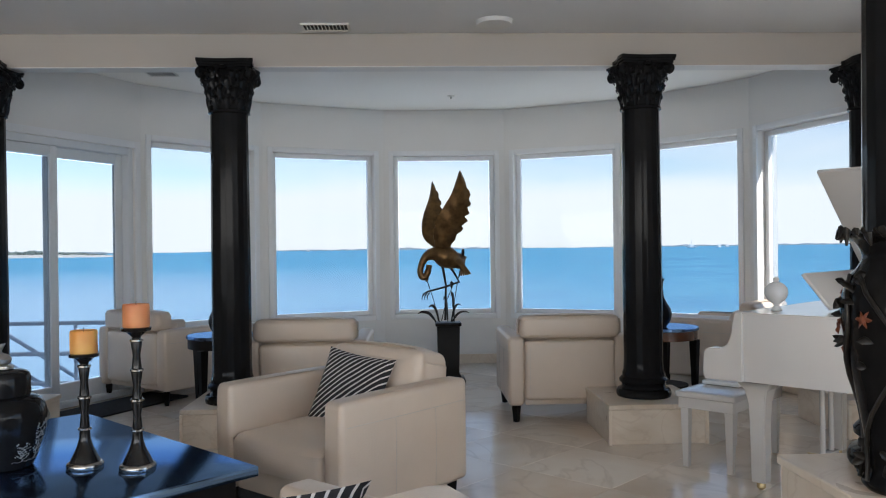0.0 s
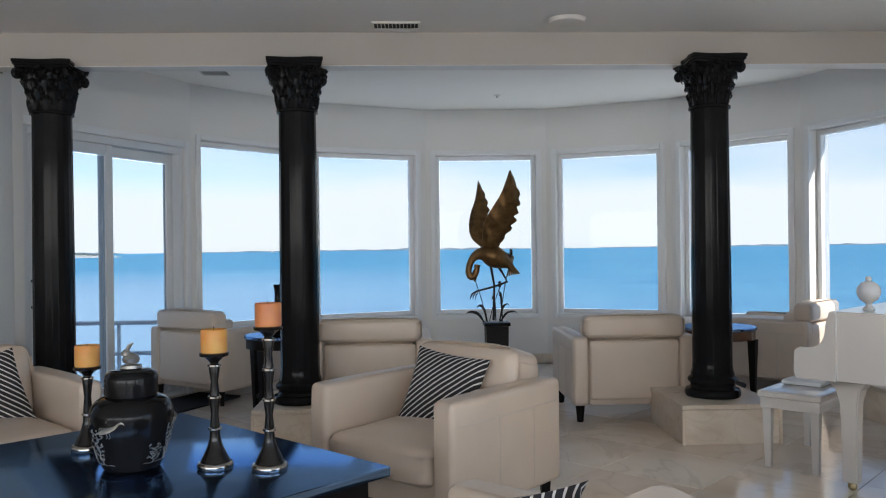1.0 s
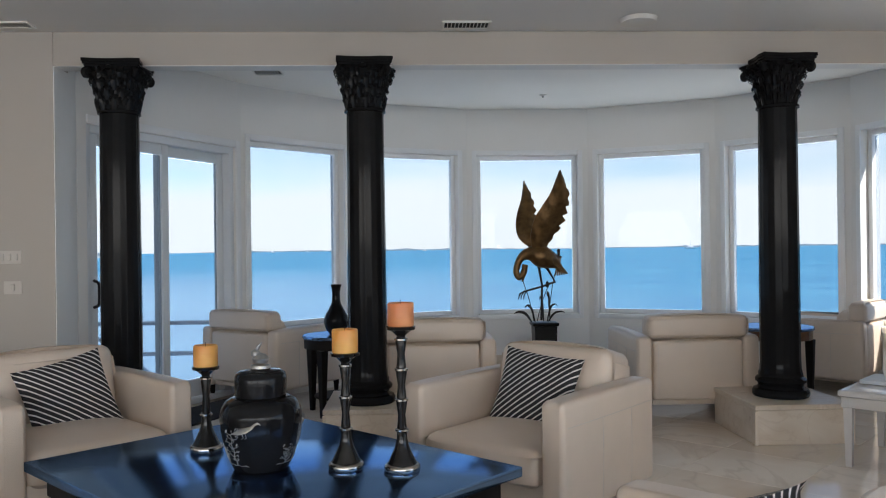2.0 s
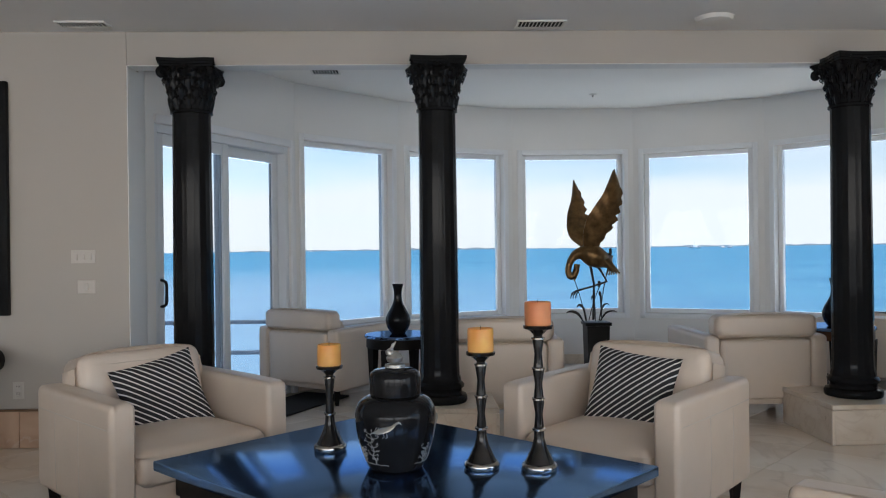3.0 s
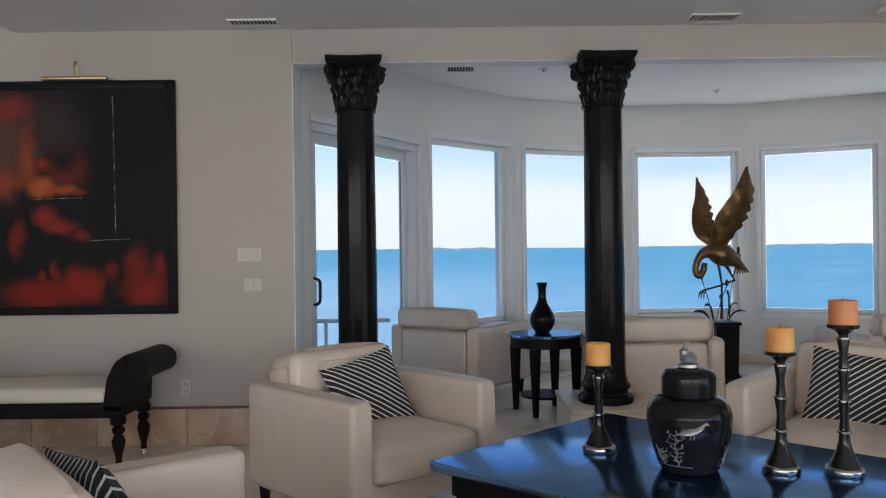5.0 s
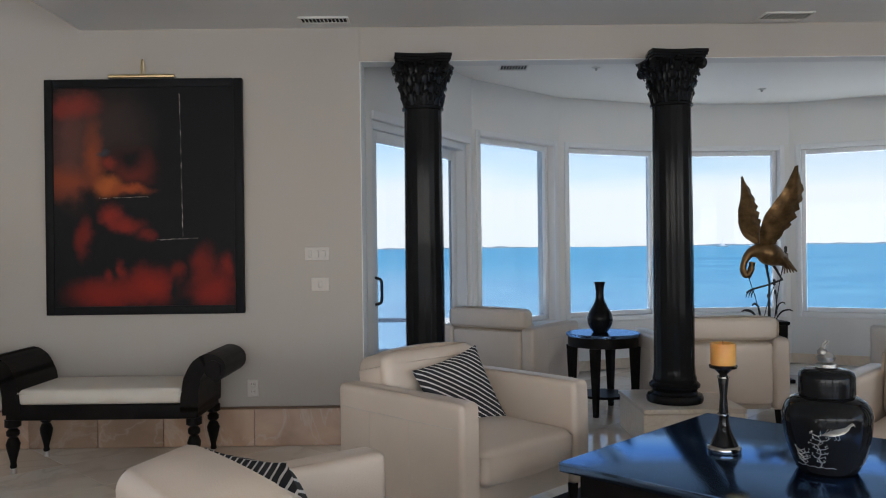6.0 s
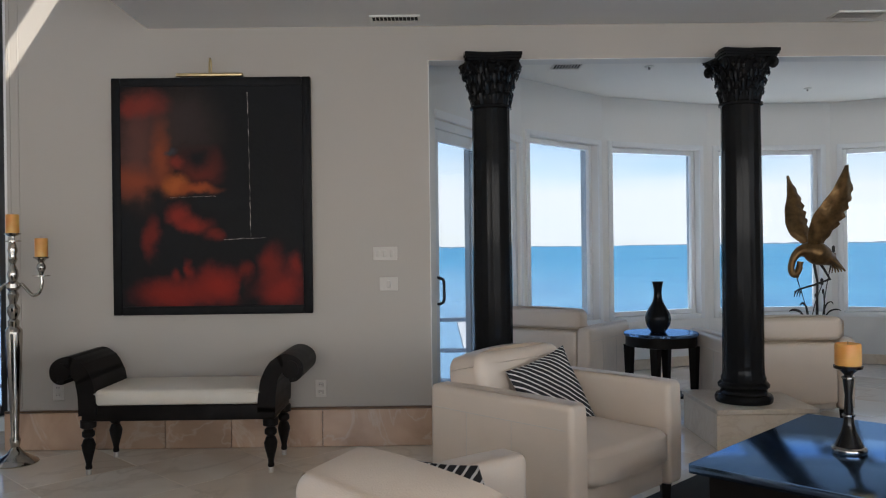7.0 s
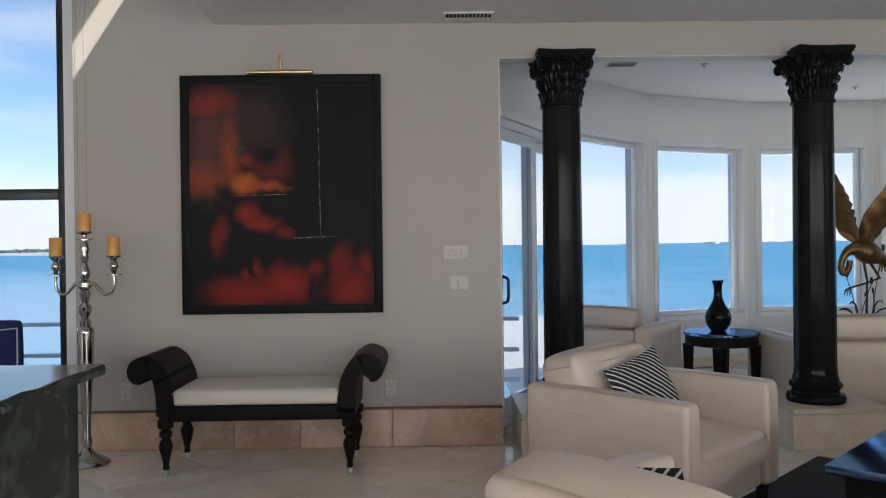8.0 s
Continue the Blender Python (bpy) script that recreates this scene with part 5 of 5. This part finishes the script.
for x, z, n, sx in ((-3.45, 1.225, 3, 0.155), (-3.43, 1.03, 1, 0.115)):
    sw = thing("wall_switch", "cream switch plate on the cream wall", "switch", pose(x, 5.2665, z), "wall plates")
    part("plate", box(sx, 0.006, 0.085, (0, 0, 0), 0.002, 1), PLATE, sw)
    for i in range(n):
        part("toggle", box(0.024, 0.012, 0.045, ((i - (n - 1) / 2) * 0.044, -0.005, 0), 0.003, 1), PLATE, sw)
for x in (-5.54, -3.87):
    ou = thing("wall_outlet", "cream socket plate above the marble skirting", "socket", pose(x, 5.2665, 0.37), "wall plates")
    part("plate", box(0.07, 0.006, 0.11, (0, 0, 0), 0.002, 1), PLATE, ou)
    for z in (-0.024, 0.024):
        sk = part("socket", box(0.034, 0.008, 0.03, (0, -0.003, z), 0.004, 1), PLATE, ou)
        for dx in (-0.007, 0.007):
            part("slot", box(0.003, 0.003, 0.010, (dx, -0.0065, z + 0.003)), SLOT, sk)

# ---- outside ----
SEA = bpy.data.materials.new("sea_water")
SEA.use_nodes = True
sn, sl = SEA.node_tree.nodes, SEA.node_tree.links
sp_ = sn["Principled BSDF"]
sp_.inputs["Roughness"].default_value, sp_.inputs["Specular IOR Level"].default_value = 0.5, 0.15
sc, sm, s1, s2, sr, sx_ = (sn.new("ShaderNode" + k) for k in ("TexCoord", "Mapping", "TexNoise", "TexNoise", "ValToRGB", "Mix"))
sm.inputs["Scale"].default_value = (0.005, 0.05, 1)
s1.inputs["Scale"].default_value, s1.inputs["Detail"].default_value = 1.0, 10
s2.inputs["Scale"].default_value, s2.inputs["Detail"].default_value = 0.15, 6
sr.color_ramp.elements[0].position, sr.color_ramp.elements[1].position = 0.38, 0.64
sr.color_ramp.elements[0].color, sr.color_ramp.elements[1].color = (0.042, 0.265, 0.47, 1), (0.15, 0.45, 0.62, 1)
sx_.data_type = "FLOAT"
sx_.inputs[0].default_value = 0.45
sl.new(sc.outputs["Object"], sm.inputs[0])
sl.new(sm.outputs[0], s1.inputs["Vector"])
sl.new(sc.outputs["Object"], s2.inputs["Vector"])
sl.new(s1.outputs[0], sx_.inputs[2])
sl.new(s2.outputs[0], sx_.inputs[3])
sl.new(sx_.outputs[0], sr.inputs[0])
sep, glint_y, glint_x, glint, glint_mix = (sn.new("ShaderNode" + k) for k in ("SeparateXYZ", "MapRange", "MapRange", "Math", "Mix"))
# pale glitter on the near left water, painted as a colour fade
for node, a, b, lo, hi in ((glint_y, 15, 260, 0.85, 0.0), (glint_x, -45, 45, 1.0, 0.12)):
    node.interpolation_type = "SMOOTHSTEP"
    node.inputs[1].default_value, node.inputs[2].default_value, node.inputs[3].default_value, node.inputs[4].default_value = a, b, lo, hi
glint.operation, glint_mix.data_type = "MULTIPLY", "RGBA"
glint_mix.inputs[7].default_value = (0.50, 0.64, 0.75, 1)
sl.new(sc.outputs["Object"], sep.inputs[0])
sl.new(sep.outputs["Y"], glint_y.inputs[0])
sl.new(sep.outputs["X"], glint_x.inputs[0])
sl.new(glint_y.outputs[0], glint.inputs[0])
sl.new(glint_x.outputs[0], glint.inputs[1])
sl.new(glint.outputs[0], glint_mix.inputs[0])
sl.new(sr.outputs[0], glint_mix.inputs[6])
sl.new(glint_mix.outputs[2], sp_.inputs["Base Color"])
solid("sea", box(9400, 4640, 0.5, (0, 2300 - 20, -4.0)), SEA, "calm blue sea reaching to the horizon", "sea", "structure")
DECKW = material("white_deck_boards", (0.72, 0.73, 0.74), 0.6, grain=0.1, scale=6)
deck = thing("deck", "white boarded deck outside the sliding door", "deck", kind="structure")
for i in range(19):
    part("board", box(6.9, 0.135, 0.03, (-6.2, 5.62 + 0.14 * i, -0.37), 0.003, 1), DECKW, deck)
RAILW = material("white_rail_paint", (0.66, 0.70, 0.76), 0.35, grain=0.05, scale=5)
rail = thing("railing", "white tubular railing along the deck over the water", "railing")
for z in (0.53, 0.22, -0.08):
    part("rail", tube([(-9.5, 8.2, z), (-2.75, 8.2, z)], 0.022, 10), RAILW, rail)
for x in (-9.4, -7.9, -6.4, -4.9, -3.4):
    part("post", tube([(x, 8.2, -0.36), (x, 8.2, 0.53)], 0.02, 10), RAILW, rail)
for dz in (0.0, -0.3):
    part("stair_rail", tube([(-4.3, 8.35, 0.50 + dz), (-3.0, 9.3, -0.75 + dz)], 0.022, 10), RAILW, rail)
# distance haze is mixed into these bluish land colours
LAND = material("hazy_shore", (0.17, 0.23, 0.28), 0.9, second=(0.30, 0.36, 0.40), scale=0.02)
r = random.Random(3)
for x0, x1, y, h in ((-2600, -1250, 3600, 24), (-1250, 900, 4100, 15), (850, 2900, 4200, 18)):
    n = 60
    top = [(x0 + (x1 - x0) * i / n, h * (0.25 + 0.75 * abs(noise.noise((i * 0.31, h, 0))) + 0.15 * r.random()) * min(1, 4 * i / n, 4 * (n - i) / n)) for i in range(n + 1)]
    b = bmesh.new()
    lo, hi, bk = [], [], []
    for x, z in top:
        lo.append(b.verts.new((x, y, -3.85)))
        hi.append(b.verts.new((x, y + 25, -3.7 + z)))
        bk.append(b.verts.new((x, y + 80, -3.85)))
    for i in range(n):
        b.faces.new((lo[i], lo[i + 1], hi[i + 1], hi[i]))
        b.faces.new((hi[i], hi[i + 1], bk[i + 1], bk[i]))
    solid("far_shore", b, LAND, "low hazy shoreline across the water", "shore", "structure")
SAND = material("pale_beach", (0.62, 0.60, 0.55), 0.9, grain=0.2, scale=0.05)
GROVE = material("far_trees", (0.10, 0.13, 0.12), 0.9, second=(0.18, 0.22, 0.20), scale=0.08)
solid("beach_spit", lathe([(1.0, -0.2), (0.95, 0.5), (0.6, 1.0), (0.1, 1.15)], 40), SAND, "low pale beach spit across the water", "beach", "structure", pose(-440, 900, -3.8) @ Matrix.Diagonal((118, 26, 3.4, 1)))
grove, rg = bmesh.new(), random.Random(21)
for _ in range(190):
    x = rg.triangular(-100, 100, rg.choice((-60, 20, 70)))
    h = rg.uniform(1.5, 5.5) * (1 - abs(x) / 125)
    b = bmesh.new()
    bmesh.ops.create_icosphere(b, subdivisions=1, radius=1)
    for v in b.verts:
        v.co *= rg.uniform(0.7, 1.25)
    bmesh.ops.transform(b, matrix=pose(x, rg.uniform(-14, 14), 3.0 + h * 0.5) @ Matrix.Diagonal((rg.uniform(1.6, 4.0), 2.4, h * 0.7, 1)), verts=b.verts)
    grove = join(grove, b)
solid("far_trees", grove, GROVE, "loose row of dark trees on the beach spit", "trees", "stuff", pose(-440, 900, -3.9))
SAIL = material("white_hull", (0.8, 0.8, 0.8), 0.5, grain=0.05)
for x, y, k in ((602, 1700, 1.5), (655, 1680, 0.9), (760, 1900, 0.9), (-420, 2400, 1.1), (-330, 2500, 0.9), (40, 2600, 0.9)):
    bt = thing("boat", "small white boat far out on the sea", "boat", pose(x, y, -3.75) @ Matrix.Scale(k, 4), "far boats")
    part("hull", lathe([(2.0, 0), (3.6, 1.2), (3.8, 1.8)], 12), SAIL, bt, m=Matrix.Diagonal((2.6, 0.8, 1, 1)))
    part("cabin", box(7, 3, 3.2, (0, 0, 3.4), 0.3), SAIL, bt)
    part("mast", tube([(0, 0, 4), (0, 0, 12)], [0.5, 0.2], 6), SAIL, bt)

# unseen sheet added below the sills to bounce sun onto the bay ceiling
BOUNCE_STONE = material("bounce_sheet_stone", (0.86, 0.83, 0.77), 0.7, grain=0.1, scale=3)
solid("terrace", extrude([(-2.7, 7.6), (-1.7, 8.5), (-0.4, 9.0), (1.2, 9.0), (2.6, 8.4), (3.5, 7.4), (3.9, 5.6), (12, 5.6), (12, 19), (-2.7, 19)], -0.5, -0.4), BOUNCE_STONE, "unseen pale sheet round the window bay, bouncing sun inside", "terrace", "structure")
